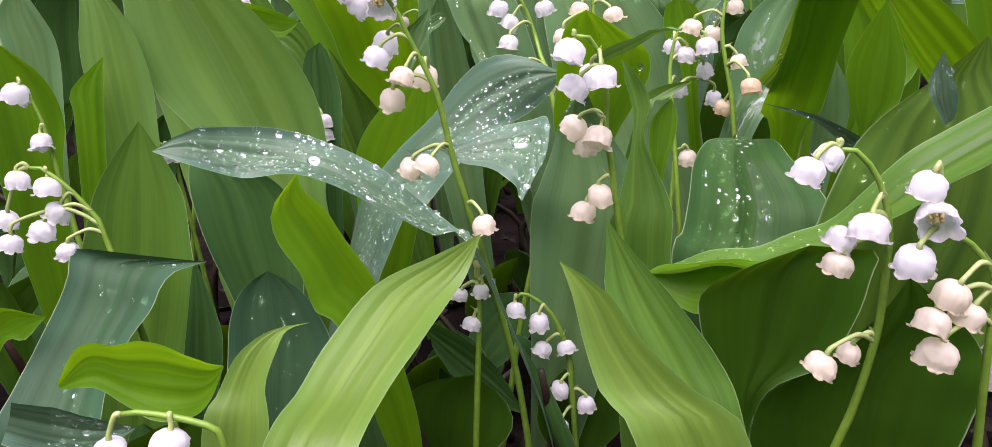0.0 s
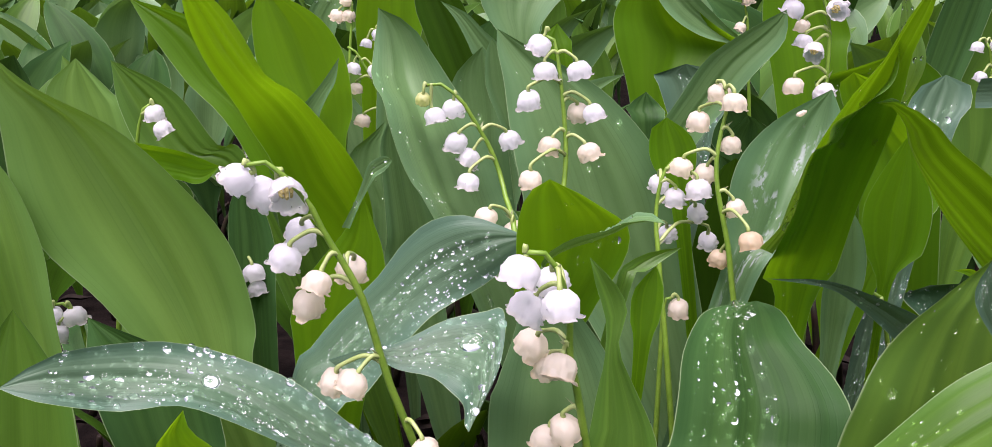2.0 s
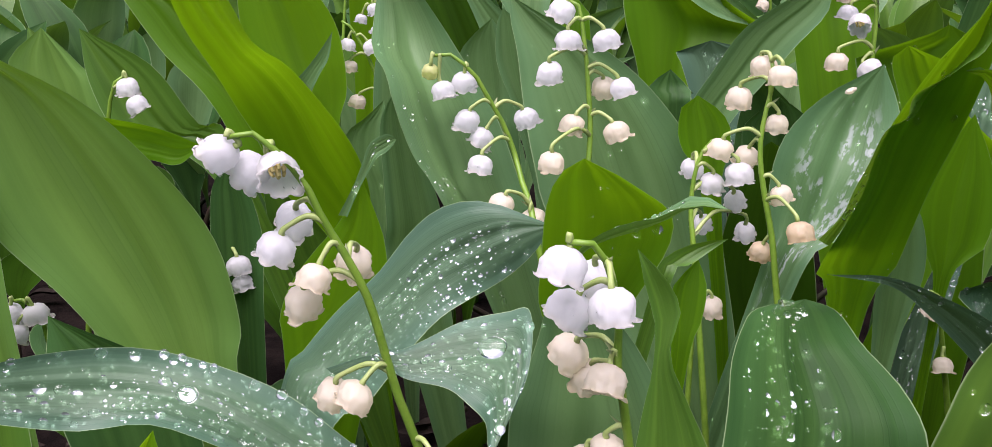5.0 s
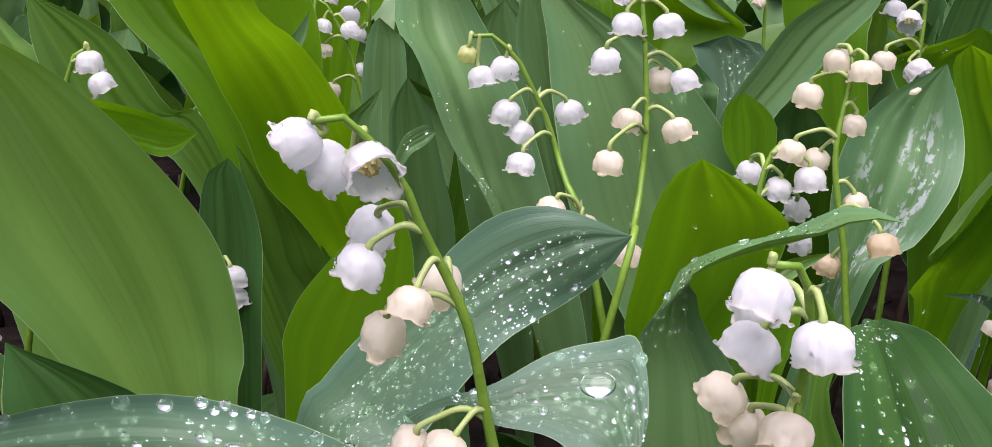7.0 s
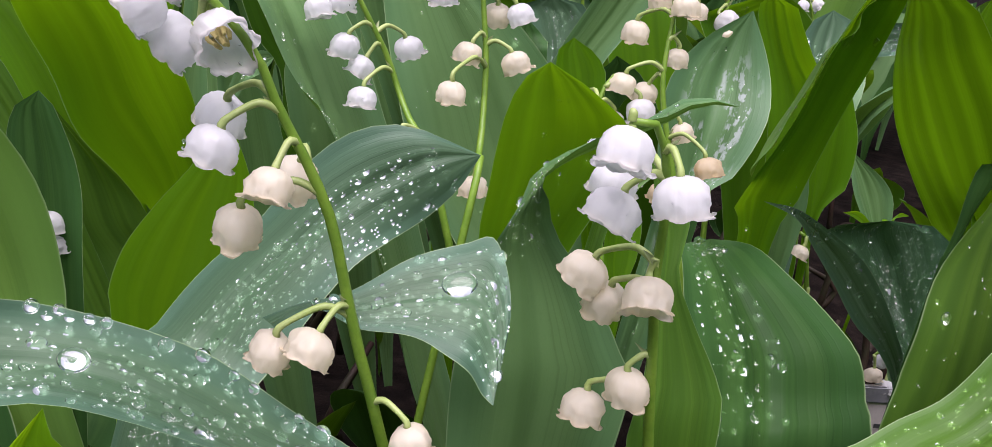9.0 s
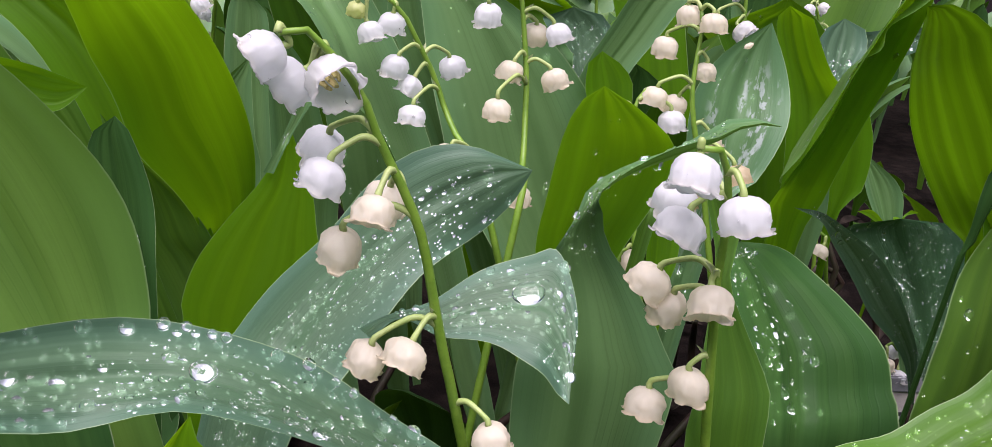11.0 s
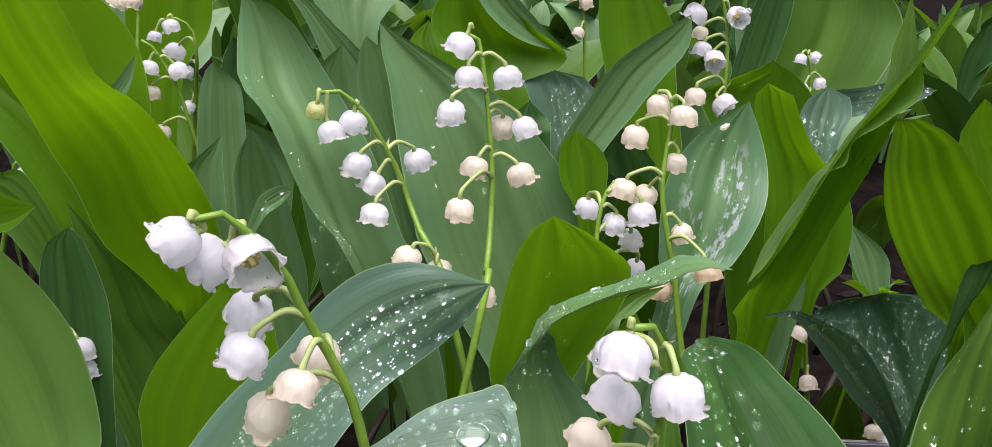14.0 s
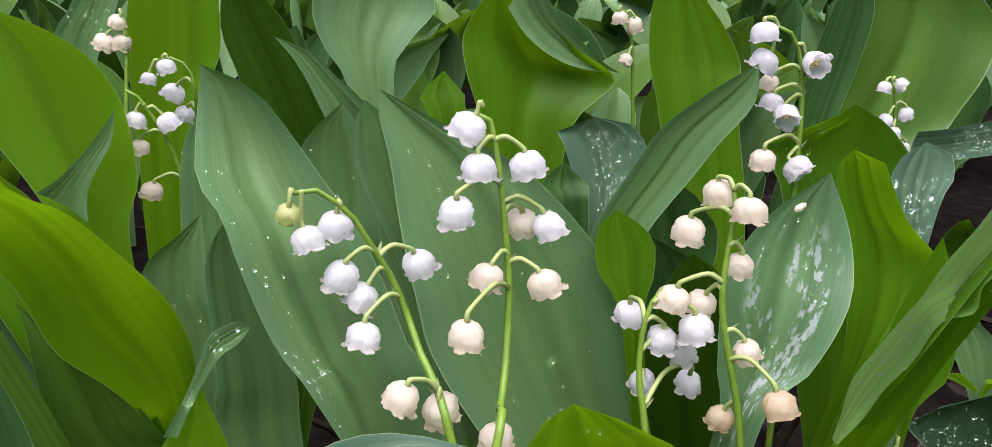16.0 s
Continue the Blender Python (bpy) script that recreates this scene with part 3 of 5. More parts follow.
plant('a', -42, 316)
leaf('a', 'lit_green', [(-25,350,-4,3.3,-4.5,3.7), (-31,354,45,4.6,-6.3,5.1), (-38,359,93,6.6,-9,7.3), (-38,355,108,8,-7,8.5), (-42,351,122,11,-6,8.8), (-48,346,136,13,-8,10), (-53,340,152,12,-12,9.3), (-59,335,164,11,-13,8.2), (-64,328,173,9.1,-12,5.9), (-68,320,185,9.6,-10,4.5), (-71,311,198,6.9,-7,2.9), (-75,306,207,0,0,0)], 0.1)
leaf('a', 'lime', [(-50,300,-4,5.8,0,-3.1), (-45,300,43,8.1,0,-4.4), (-40,300,90,12,0,-6.2), (-38,300,100,14,0,-4.4), (-34,300,112,14,0,-2.3), (-31,300,122,10,0,-1.7), (-28,300,130,6.3,0,-1.3), (-27,300,138,2.8,0,-0.6), (-27,300,144,0.8,0,-0.4), (-26,300,147,0,0,0)], 0.06)
leaf('a', 'waxy', [(-32,298,135,1.2,0,-0.2), (-28,298,143,0.9,0,-0.2), (-25,298,149,1,0,-0.8), (-23,298,153,0.9,0,-1.9), (-20,298,155,0.4,0,-2.3), (-18,298,156,0.3,0,-1.3), (-17,298,156,0,0,0)], 0.05, wet=6)

plant('c', 30, 309)
leaf('c', 'waxy', [(47,322,-4,6.9,11,-5.5), (27,318,62,9.7,15,-7.7), (7.5,314,127,14,22,-11), (2.6,316,137,15,20,-11), (-1.8,320,148,15,18,-7.2), (-5.9,323,158,14,15,-5.5), (-9.9,328,166,12,10,-2.9), (-14,332,172,12,5.5,-1.7), (-16,336,179,10,2,-1.2), (-19,338,189,5.8,0,0.2), (-22,338,193,2.1,0,0.3), (-24,338,195,0,0,0)], 0.1, wet=30, where=(0.0, 0.35, 0.4, 0.9))
leaf('c', 'waxy', [(2,327,-4,5,0,-0.3), (-7.3,336,47,7,0,-0.4), (-17,346,98,10,0,-0.5), (-17,346,114,9.2,0,0.7), (-19,346,131,7.6,0,0.1), (-21,346,146,6,0,0.3), (-22,346,153,3.3,0,0.6), (-22,346,158,0,0,0)], 0.1)
stalk('c', [(-7.9,317.0,174.2), (-4.6,317.0,175.0), (-1.0,317.0,172.9), (3.2,317.0,169.0), (6.9,317.0,162.6), (11.4,317.0,154.5), (14.6,316.0,145.9), (16.3,310.0,140.1), (18.2,303.0,136.3), (19.7,296.0,129.1), (33.2,279.9,64.5), (41.3,270.2,-4.0)],
      [(-8.9,317.0,169.9,0.68,'b',0), (-5.3,316.0,164.5,0.98,'w',0), (0.3,318.0,166.7,0.96,'w',0), (1.0,316.0,156.4,1,'w',0), (5.0,316.0,151.2,1,'w',0), (4.7,311.0,144.7,1.02,'w',0), (17.7,321.0,155.6,1,'w',0), (10.3,298.0,137.9,1,'c',0), (18.8,301.0,132.2,1.05,'c',0)])

plant('d', 51, 329)
leaf('d', 'waxy', [(88,328,-4,7,0,1), (78,333,52,15,0,1), (55,342,116,26,0,2), (48,345,136,26,0,1), (40,348,154,22,0,0), (32,351,168,16,0,-1), (22,353,178,8,0,-1), (14,354,186,0,0,0)], 0.12, wet=15)
leaf('d', 'waxy', [(65,357,-4,4,0,0), (53,359,60,5,0,1), (28,362,134,6,0,1), (20,363,151,5,0,0), (16,364,164,6,0,0), (14,364,176,4,0,0), (12,364,181,0,0,0)], 0.08)
leaf('d', 'lit_green', [(53,371,-4,3,0,1), (48,376,75,4,0,1), (38,384,167,5,0,1), (36,386,176,6,0,0), (37,388,183,0,0,0)], 0.1)
stalk('d', [(28.1,318.0,188.9), (29.9,318.0,189.9), (31.7,317.0,185.0), (33.2,315.0,174.9), (34.2,313.0,164.6), (34.8,311.0,155.4), (34.2,308.0,145.3), (32.5,303.0,137.8), (30.0,297.0,132.9), (27.5,290.0,129.8), (11.3,273.8,64.9), (1.6,264.0,-4.0)],
      [(26.8,318.0,185.9,1,'w',0), (28.4,315.0,178.3,1,'w',0), (38.5,315.0,178.4,1.03,'w',0), (23.3,312.0,170.4,1,'w',0), (38.7,317.0,165.5,0.95,'c',0), (43.1,312.0,166.1,1,'w',0), (29.8,310.0,156.6,0.95,'c',0), (41.5,308.0,155.0,1,'c',0), (23.6,301.0,148.5,1.02,'c',0), (29.6,297.0,126.9,0.95,'c',0)])

plant('e', 69, 340)
leaf('e', 'waxy', [(47,350,-4,3.3,0,-0.7), (60,350,66,4.6,0,-1), (73,350,135,6.5,0,-1.5), (78,350,150,8,0,-0.5), (86,350,162,9.1,0,-0.8), (94,350,174,8.9,0,-2.2), (103,350,182,6.8,0,-2.2), (108,350,187,3.7,0,-1.8), (111,350,192,0,0,0)], 0.1)
leaf('e', 'lit_green', [(92,331,-4,2,0,0), (87,333,57,2,0,0), (77,336,126,3,0,0), (74,337,140,7,0,-1), (73,338,148,8,0,1), (71,339,155,5,0,0), (71,340,158,0,0,0)], 0.15)
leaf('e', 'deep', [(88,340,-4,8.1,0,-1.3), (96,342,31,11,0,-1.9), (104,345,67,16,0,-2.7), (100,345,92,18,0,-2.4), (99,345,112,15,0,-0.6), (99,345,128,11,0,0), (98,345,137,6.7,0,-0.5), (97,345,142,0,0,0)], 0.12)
leaf('e', 'dim_green', [(90,396,-4,8.2,0,0.6), (105,396,56,11,0,0.8), (119,396,116,16,0,1.2), (116,396,134,13,0,0.4), (117,396,141,5.7,0,-0.3), (115,396,145,0,0,0)], 0.1)
leaf('e', 'dim_green', [(75,370,-4,6.4,0,-0.8), (94,373,39,9,0,-1.1), (113,376,82,13,0,-1.5), (110,376,108,11,0,1.2), (108,376,123,8.6,0,0.4), (105,376,129,4.9,0,-0.3), (100,376,134,0,0,0)], 0.1, wet=10)

plant('p', 84, 282)
leaf('p', 'marked', [(57,274,-4,4,0,-1), (67,285,52,5,0,-1), (89,302,117,6,0,-1), (97,308,126,12,0,-2), (104,314,141,17,0,-2), (109,320,151,16,0,-2), (114,324,161,10,0,-1), (120,326,170,0,0,0)], 0.08, wet=20)
leaf('p', 'lit_green', [(114,317,-4,4,0,3), (122,320,50,6,0,3), (141,326,110,7,0,4), (147,328,130,13,0,-2), (146,330,145,16,0,-4), (138,330,157,11,0,-3), (132,329,167,9,0,-2), (129,328,173,6,0,0), (127,328,175,0,0,0)], 0.12)
stalk('p', [(80.5,305.0,174.8), (81.5,305.0,173.0), (81.0,304.0,168.1), (79.4,302.0,161.9), (78.3,300.0,154.1), (78.9,298.0,146.1), (80.6,296.0,137.9), (82.4,294.0,129.5), (83.5,292.0,121.0), (90.9,277.8,60.5), (95.3,269.2,-4.0)],
      [(79.8,309.0,172.6,1,'c',0), (82.2,300.9,171.5,0.98,'c',0), (74.7,310.6,163.8,1,'c',0), (82.8,302.1,158.7,0.9,'c',0), (68.6,302.8,151.6,1,'c',0), (76.4,304.4,149.3,0.92,'c',0), (84.2,296.5,140.8,0.88,'c',0), (80.9,297.0,124.6,0.85,'t',0), (86.1,285.0,134.5,1.05,'t',0)])
stalk('p', [(66.9,304.0,153.9), (65.1,304.0,152.1), (63.1,303.0,148.1), (62.0,302.0,141.9), (61.6,300.0,134.6), (62.6,296.0,122.8), (68.0,280.6,61.4), (71.3,271.4,-4.0)],
      [(64.6,314.1,142.8,0.92,'w',0), (67.4,303.3,142.0,0.95,'w',0), (73.7,300.5,145.4,1.08,'w',0), (75.6,307.5,135.5,0.9,'w',0), (67.2,309.0,128.1,0.85,'w',0), (80.9,312.0,124.5,0.85,'w',0)])

plant('w', 107, 282)
leaf('w', 'lit_green', [(96,282,-4,3,0,-1), (96,280,53,4,0,-2), (97,277,117,5,0,-2), (97,276,129,11,2,0), (98,266,152,10,4,-1), (98,260,167,11,5,-2), (102,256,183,8,4,-1), (104,252,193,5,4,0), (106,249,202,4,3,0), (109,247,212,0,0,0)], 0.1, wet=12)
leaf('w', 'broad', [(84,266,140,-3.3,-4,2.6), (91,270,147,-5.5,-8.5,3), (95,268,158,-8.2,-12,4), (98,267,165,-9.4,-13,5.3), (102,266,169,-12,-16,5), (106,266,175,-14,-16,3.2), (111,265,182,-13,-16,1.8), (112,263,191,-11,-15,-0.7), (107,260,208,0,0,0)], 0.03, wet=50, where=(0.05, 0.95, 0.1, 0.95), bead_size=1.3)
leaf('w', 'lit_green', [(133,296,-4,1,0,1), (133,297,50,2,0,1), (134,300,111,2,0,1), (135,301,124,9,0,-1), (135,302,138,11,0,-1), (136,303,149,7,0,-2), (136,304,161,0,0,0)], 0.1)
leaf('w', 'waxy', [(113,287,-4,2,0,3), (114,288,41,3,0,4), (116,290,91,3,0,4), (117,291,117,6,0,3), (117,292,133,4,0,1), (117,293,142,0,0,0)], 0.1)

plant('q', 38, 241)
leaf('q', 'waxy', [(16,241,-4,9.5,0,-1.7), (23,244,47,13,0,-2.4), (30,247,98,19,0,-3.4), (30,249,109,17,0,-1.8), (28,252,122,11,0,0.2), (25,252,131,6.3,0,1.4), (24,250,137,3.8,-1,3), (24,248,141,1.1,-2.5,2.7), (25,246,146,-0.6,-4.5,1.4), (29,240,152,-1.8,-5.5,1.6), (35,236,156,-3.1,-6,1.9), (40,232,160,-2.6,-5.5,0.7), (44,230,163,-2,-4.5,0.5), (49,226,163,0,0,0)], 0.08, wet=60, where=(0.02, 0.8, 0.7, 0.95), big=[(0.05, 0.78, 1.9, 1.1), (0.04, 0.82, 1.5, 1), (0.05, 0.87, 1.8, 1.2), (0.06, 0.91, 1.4, 1)])
leaf('q', 'lit_green', [(52,275,-4,2,0,0), (41,267,53,2.7,0,0), (31,259,111,3.9,0,0.1), (28,259,126,9.6,0,-0.5), (32,257,142,14,0,0.4), (32,255,151,14,0,0.6), (30,253,157,11,0,-0.7), (28,252,161,6.8,0,-0.8), (27,252,164,3.3,0,-0.3), (26,251,165,0,0,0)], 0.12, wet=10, where=(0.3, 0.9, 0.6, 0.95))
leaf('q', 'mid_green', [(44,209,-4,4.4,0,-0), (42,212,52,6.1,0,-0), (39,214,108,8.7,0,-0), (40,216,117,7.2,0,0.8), (39,219,127,4.1,0,0.4), (38,221,135,1.5,0,1.5), (39,223,143,2.3,0,1.1), (37,224,149,2.4,0,0), (35,224,153,1.3,0,0), (33,225,156,0,0,0)], 0.1)
leaf('q', 'lit_green', [(46,253,-4,1,0,0), (48,257,49,1,0,0), (52,262,109,2,0,0), (53,264,121,4,0,0), (54,266,129,4,0,0), (56,268,135,0,0,0)], 0.1)
leaf('q', 'mid_green', [(25,252,-4,1,0,0), (31,255,59,2,0,0), (46,262,130,2,0,0), (50,264,136,3,0,-1), (56,266,139,2,0,-1), (62,266,141,0,0,0)], 0.15)
stalk('q', [(18.6,206.0,165.2), (21.3,206.0,165.5), (24.2,207.0,162.3), (26.4,208.0,156.1), (27.7,209.0,149.1), (27.7,209.0,142.3), (29.6,210.0,132.2), (31.5,211.0,121.3), (42.3,216.6,60.6), (48.8,219.9,-4.0)],
      [(17.8,205.0,161.5,1.05,'w',0), (25.0,220.0,152.7,0.95,'w',0), (19.4,209.0,151.9,1.05,'w',0.15), (25.2,202.0,155.8,1.05,'w',0), (20.5,217.0,139.5,1,'c',0.1), (24.1,216.0,135.2,0.95,'c',0), (25.6,207.0,139.6,1,'c',0), (27.3,211.0,122.7,1,'c',0), (24.0,218.0,115.3,1,'c',0.2)])

plant('m', -24, 244)
leaf('m', 'bedewed', [(-64,251,-4,4,-6,0), (-56,256,44,6,-8,-1), (-40,265,97,8,-10,-1), (-33,268,104,9,-11,-2), (-24,271,114,9,-11,-1), (-14,272,124,8,-9,-2), (-6,272,132,7,-7,-6), (3,271,138,7,-4,-8), (12,270,142,5,-2,-6), (22,272,142,0,0,0)], -0.1, wet=400, where=(0.35, 0.98, 0.33, 0.95), bead_size=1.2)
stalk('m', [(-37.7,224.0,177.1), (-34.9,225.0,177.9), (-31.3,226.0,175.2), (-25.9,226.0,168.4), (-23.0,226.0,161.4), (-18.7,226.0,152.9), (-15.6,226.0,145.0), (-13.0,226.0,133.2), (-10.7,226.0,123.2), (-8.3,227.0,114.4), (6.0,233.6,57.2), (14.6,237.5,-4.0)],
      [(-39.6,225.0,174.1,1,'w',0.1,1.1), (-35.7,229.0,169.5,1,'w',0.1,0.6), (-30.1,226.0,170.1,1.12,'w',0.75), (-30.0,234.0,158.4,1,'w',0), (-31.5,225.0,156.2,1,'w',0), (-19.6,236.0,148.8,1,'c',0), (-24.7,222.0,151.6,0.95,'c',0), (-28.2,228.0,144.2,1,'c',0), (-23.9,227.0,124.9,0.95,'c',0), (-18.8,222.0,127.2,1,'c',0), (-3.3,221.0,110.1,1,'c',0)])

plant('k', -17, 232)
leaf('k', 'bedewed', [(-24,228,129,1,0,-1), (-18,233,129,1,-1,0), (-10,235,127,0,-3,-2), (-1,236,128,-1,-6,-4), (6,234,129,-4,-8,-6), (10,231,129,-5,-9,-7), (10,222,125,-4,-6,-4), (7,214,120,0,0,0)], -0.03, wet=170, where=(0.05, 0.95, 0.15, 0.93), bead_size=1.35, big=[(0.42, 0.58, 4.9, 1.25), (0.38, 0.72, 2.0, 1.0), (0.55, 0.8, 2.0, 1.2), (0.6, 0.9, 2.2, 1.1), (0.75, 0.35, 1.9, 1), (0.7, 0.43, 1.8, 1)])
leaf('k', 'dim_green', [(-22,246,62,1,0,-5), (-12,246,53,-1,0,-8), (-1,244,44,-1,0,-7), (10,242,33,0,0,0)], 0.1)
stalk('k', [(-6.6,224.0,92.3), (-5.0,224.0,92.3), (-4.8,224.0,84.0), (-5.3,224.0,66.9), (-6.3,224.0,33.4), (-6.9,224.0,-4.0)],
      [(-5.3,224.0,97.3,0.4,'b',0), (-6.2,224.0,100.3,0.35,'b',0), (-10.4,224.0,86.9,0.65,'w',0), (-4.4,224.0,88.4,0.7,'w',0), (-7.1,224.0,77.3,0.75,'w',0)])

plant('g', 55, 250)
leaf('g', 'dim_green', [(74,223,-4,11,0,-1.7), (74,226,43,16,0,-2.3), (74,229,91,23,0,-3.3), (78,236,99,23,0,-1.9), (80,242,108,22,-1,-2.3), (80,250,114,20,0,-2.9), (79,258,119,14,-0.5,-1.6), (82,270,120,9.6,0,-0.2), (89,283,117,0,0,0)], 0.07, wet=55, where=(0.08, 0.6, 0.6, 0.97), bead_size=1.7)
stalk('g', [(6.1,236.0,80.0), (9.0,236.0,81.3), (15.3,236.0,76.7), (20.0,236.0,68.9), (23.4,236.0,57.4), (25.0,236.0,40.8), (26.9,236.0,20.4), (28.0,236.0,-4.0)],
      [(6.1,235.0,76.1,0.85,'w',0), (13.4,235.0,72.1,0.9,'w',0), (14.8,235.0,62.2,0.85,'w',0), (22.1,235.0,62.7,0.82,'w',0), (20.6,235.0,47.5,0.88,'w',0), (29.2,235.0,42.0,0.85,'w',0), (20.6,231.0,35.5,0.9,'w',0)])
stalk('g', [(69.9,308.0,106.2), (68.6,308.0,106.6), (67.3,308.0,101.7), (66.9,306.0,91.1), (65.5,297.3,45.6), (64.6,292.1,-4.0)],
      [(72.2,308.0,102.3,1,'c',0)])

plant('r', 147, 249)
leaf('r', 'banded', [(101,217,-4,7,1,-2), (107,219,39,14,2,-4), (120,222,88,36,6,-10), (126,224,103,38,6,-10), (129,226,116,38,6,-6), (130,228,128,34,5,-3), (131,231,138,28,5,-1), (131,233,144,20,4,0), (130,235,149,13,3,2), (135,236,160,0,0,0)], 0.04, wet=25, where=(0.02, 0.6, 0.2, 0.95))
leaf('r', 'bedewed', [(118,216,141,1,0,1), (114,215,150,4,0,-1), (112,214,160,0,0,0)], 0.1, wet=30)
leaf('r', 'barred', [(190,294,-4,-0.8,-3.8,1.1), (182,286,52,-1.1,-5.2,1.6), (174,278,107,-1.6,-7.5,2.2), (167,272,121,7.4,-10,2.7), (150,268,137,4.8,-12,3.8), (133,262,153,3.2,-14,3.3), (117,256,169,-1.9,-14,2.5), (112,254,177,-2.8,-12,1.4), (106,252,182,-2,-6,0.9), (100,250,183,0,0,0)], 0.13)
leaf('r', 'dim_green', [(122,251,-4,0,-1,0), (125,251,53,0,-1,1), (131,251,119,0,-1,1), (133,251,125,1,-1,2), (136,252,132,0,-2,3), (141,254,140,1,-3,2), (148,258,145,2,-2,2), (158,262,147,0,0,0)], 0.12)
leaf('r', 'lit_green', [(207,270,-4,7,0,0), (195,270,63,14,0,-1), (168,270,141,17,0,-1), (159,270,165,15,0,1), (151,270,174,11,0,0), (147,270,183,0,0,0)], 0.1)

plant('u', 89, 170)
leaf('u', 'mid_green', [(142,196,160,-4.4,-9.5,-4.7), (119,196,144,-3.3,-9.5,-4.3), (110,196,138,-3.2,-9.5,-3.8), (102,196,132,-2.8,-9.5,-4), (94,196,125,-2.1,-9.5,-1.5), (85,196,117,-1.6,-9.5,0.1), (76,196,114,-1.3,-9.5,1), (68,196,110,-0.1,-9.5,1.1), (56,196,111,-0.1,-9.5,2.6), (47,196,109,-1.4,-9.5,3.3), (38,196,107,0,0,0)], 0.08, wet=45, where=(0.03, 0.6, 0.4, 0.97))
# underside of the same leaf's tip, its backlight put into the lime colour
leaf('u', 'lime', [(77,198,106,-1,-1,-1), (64,194,107,-1,-3,-3), (54,193,105,-2,-3,-6), (48,193,105,-1,-3,-5), (42,195,106,0,-2,-3), (38,198,106,0,0,0)], 0.1)
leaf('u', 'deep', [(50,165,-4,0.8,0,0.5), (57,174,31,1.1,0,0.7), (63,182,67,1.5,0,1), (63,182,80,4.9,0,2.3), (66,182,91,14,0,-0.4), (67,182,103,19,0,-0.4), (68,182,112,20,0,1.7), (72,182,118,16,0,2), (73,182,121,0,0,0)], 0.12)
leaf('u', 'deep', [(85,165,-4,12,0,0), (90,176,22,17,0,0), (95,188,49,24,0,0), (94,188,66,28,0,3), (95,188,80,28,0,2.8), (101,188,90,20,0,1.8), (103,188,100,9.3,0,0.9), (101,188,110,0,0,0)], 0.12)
stalk('u', [(62.6,150.0,154.1), (64.9,150.0,154.5), (70.4,150.0,149.2), (74.4,150.0,139.8), (75.6,150.0,129.2), (76.6,151.0,114.7), (75.2,152.0,97.5), (73.3,153.0,86.1), (65.9,156.8,43.1), (61.5,159.1,-4.0)],
      [(57.2,148.0,150.5,0.85,'w',0), (61.3,150.0,152.7,0.75,'w',0), (65.9,150.0,136.1,0.85,'w',0), (69.6,147.0,139.5,1,'w',0), (65.2,148.0,131.7,0.8,'c',0), (65.0,148.0,109.4,0.9,'c',0), (71.7,151.0,110.7,0.7,'c',0)])
stalk('u', [(79.8,142.0,141.2), (82.7,142.0,140.8), (87.4,142.0,137.4), (92.4,142.0,130.4), (93.9,142.0,115.6), (97.7,144.0,93.8), (106.0,148.3,46.9), (110.9,150.9,-4.0)],
      [(75.7,141.0,150.0,0.9,'w',0), (77.2,139.0,144.6,1,'w',0.7), (75.0,139.0,136.5,1,'w',0), (83.5,140.0,129.2,0.95,'c',0), (80.4,139.0,124.1,0.9,'c',0), (87.9,141.0,124.3,0.9,'c',0), (82.6,139.0,117.4,1,'c',0)])

plant('t', 196, 305)
leaf('t', 'slate', [(208,300,-4,2,0,1), (206,302,22,2,0,1), (200,304,48,3,0,1), (196,306,62,10,0,1), (190,308,77,24,0,-3), (181,310,94,29,0,-3), (174,311,104,30,0,-2), (174,311,108,20,0,-1), (176,312,109,0,0,0)], 0.05, wet=420, where=(0.03, 0.97, 0.45, 0.98), bead_size=1.7)
leaf('t', 'bedewed', [(195,296,-4,-0.5,0,-1.8), (186,295,28,-0.7,0,-2.5), (178,294,60,-1,0,-3.6), (167,292,76,-2.3,0,-3.3), (154,290,89,-4.3,0,-4), (140,287,103,-4.4,0,-3.3), (123,281,116,-3.8,0,-1.1), (105,272,127,-0.3,0,-1.1), (82,257,136,0,0,0)], 0.05, wet=35, bead_size=1.6)
leaf('t', 'deep', [(195,335,-4,11,0,-1.9), (198,335,0.1,15,0,-2.7), (200,335,4.2,22,0,-3.9), (194,335,29,19,0,-2.9), (189,335,47,14,0,-1.8), (188,335,56,6.2,0,-0.8), (187,335,60,0,0,0)], 0.1)
stalk('t', [(201.8,328.0,49.3), (205.3,328.0,50.3), (212.5,328.0,40.8), (217.4,327.0,23.2), (220.3,326.3,11.6), (222.0,326.0,-4.0)],
      [(201.9,326.0,42.2,0.95,'c',0), (209.2,330.0,45.3,0.85,'w',0), (207.1,324.0,37.6,0.95,'w',0)])
stalk('t', [(131.4,300.0,110.9), (133.7,300.0,109.3), (137.4,300.0,96.4), (149.4,300.0,48.2), (156.6,300.0,-4.0)],
      [(132.1,299.0,104.9,0.75,'c',0), (137.9,297.0,88.4,0.85,'c',0)])

# small weed seedlings, no lily: plant() gives them the lily's name and label
plant('weed_seedling', 186, 328)
leaf('weed_seedling', 'lime', [(185,326,100,1,0,0), (176,326,106,1,0,1), (170,326,107,0,0,0)], 0.1)
leaf('weed_seedling', 'lime', [(190,326,100,1,0,0), (193,326,105,1,0,1), (199,326,105,0,0,0)], 0.1)
leaf('weed_seedling', 'lime', [(185,334,-4,0,0,0), (186,331,45,1,0,0), (188,326,99,1,0,0), (188,324,103,3,0,-1), (193,322,103,0,0,0)], 0.1)

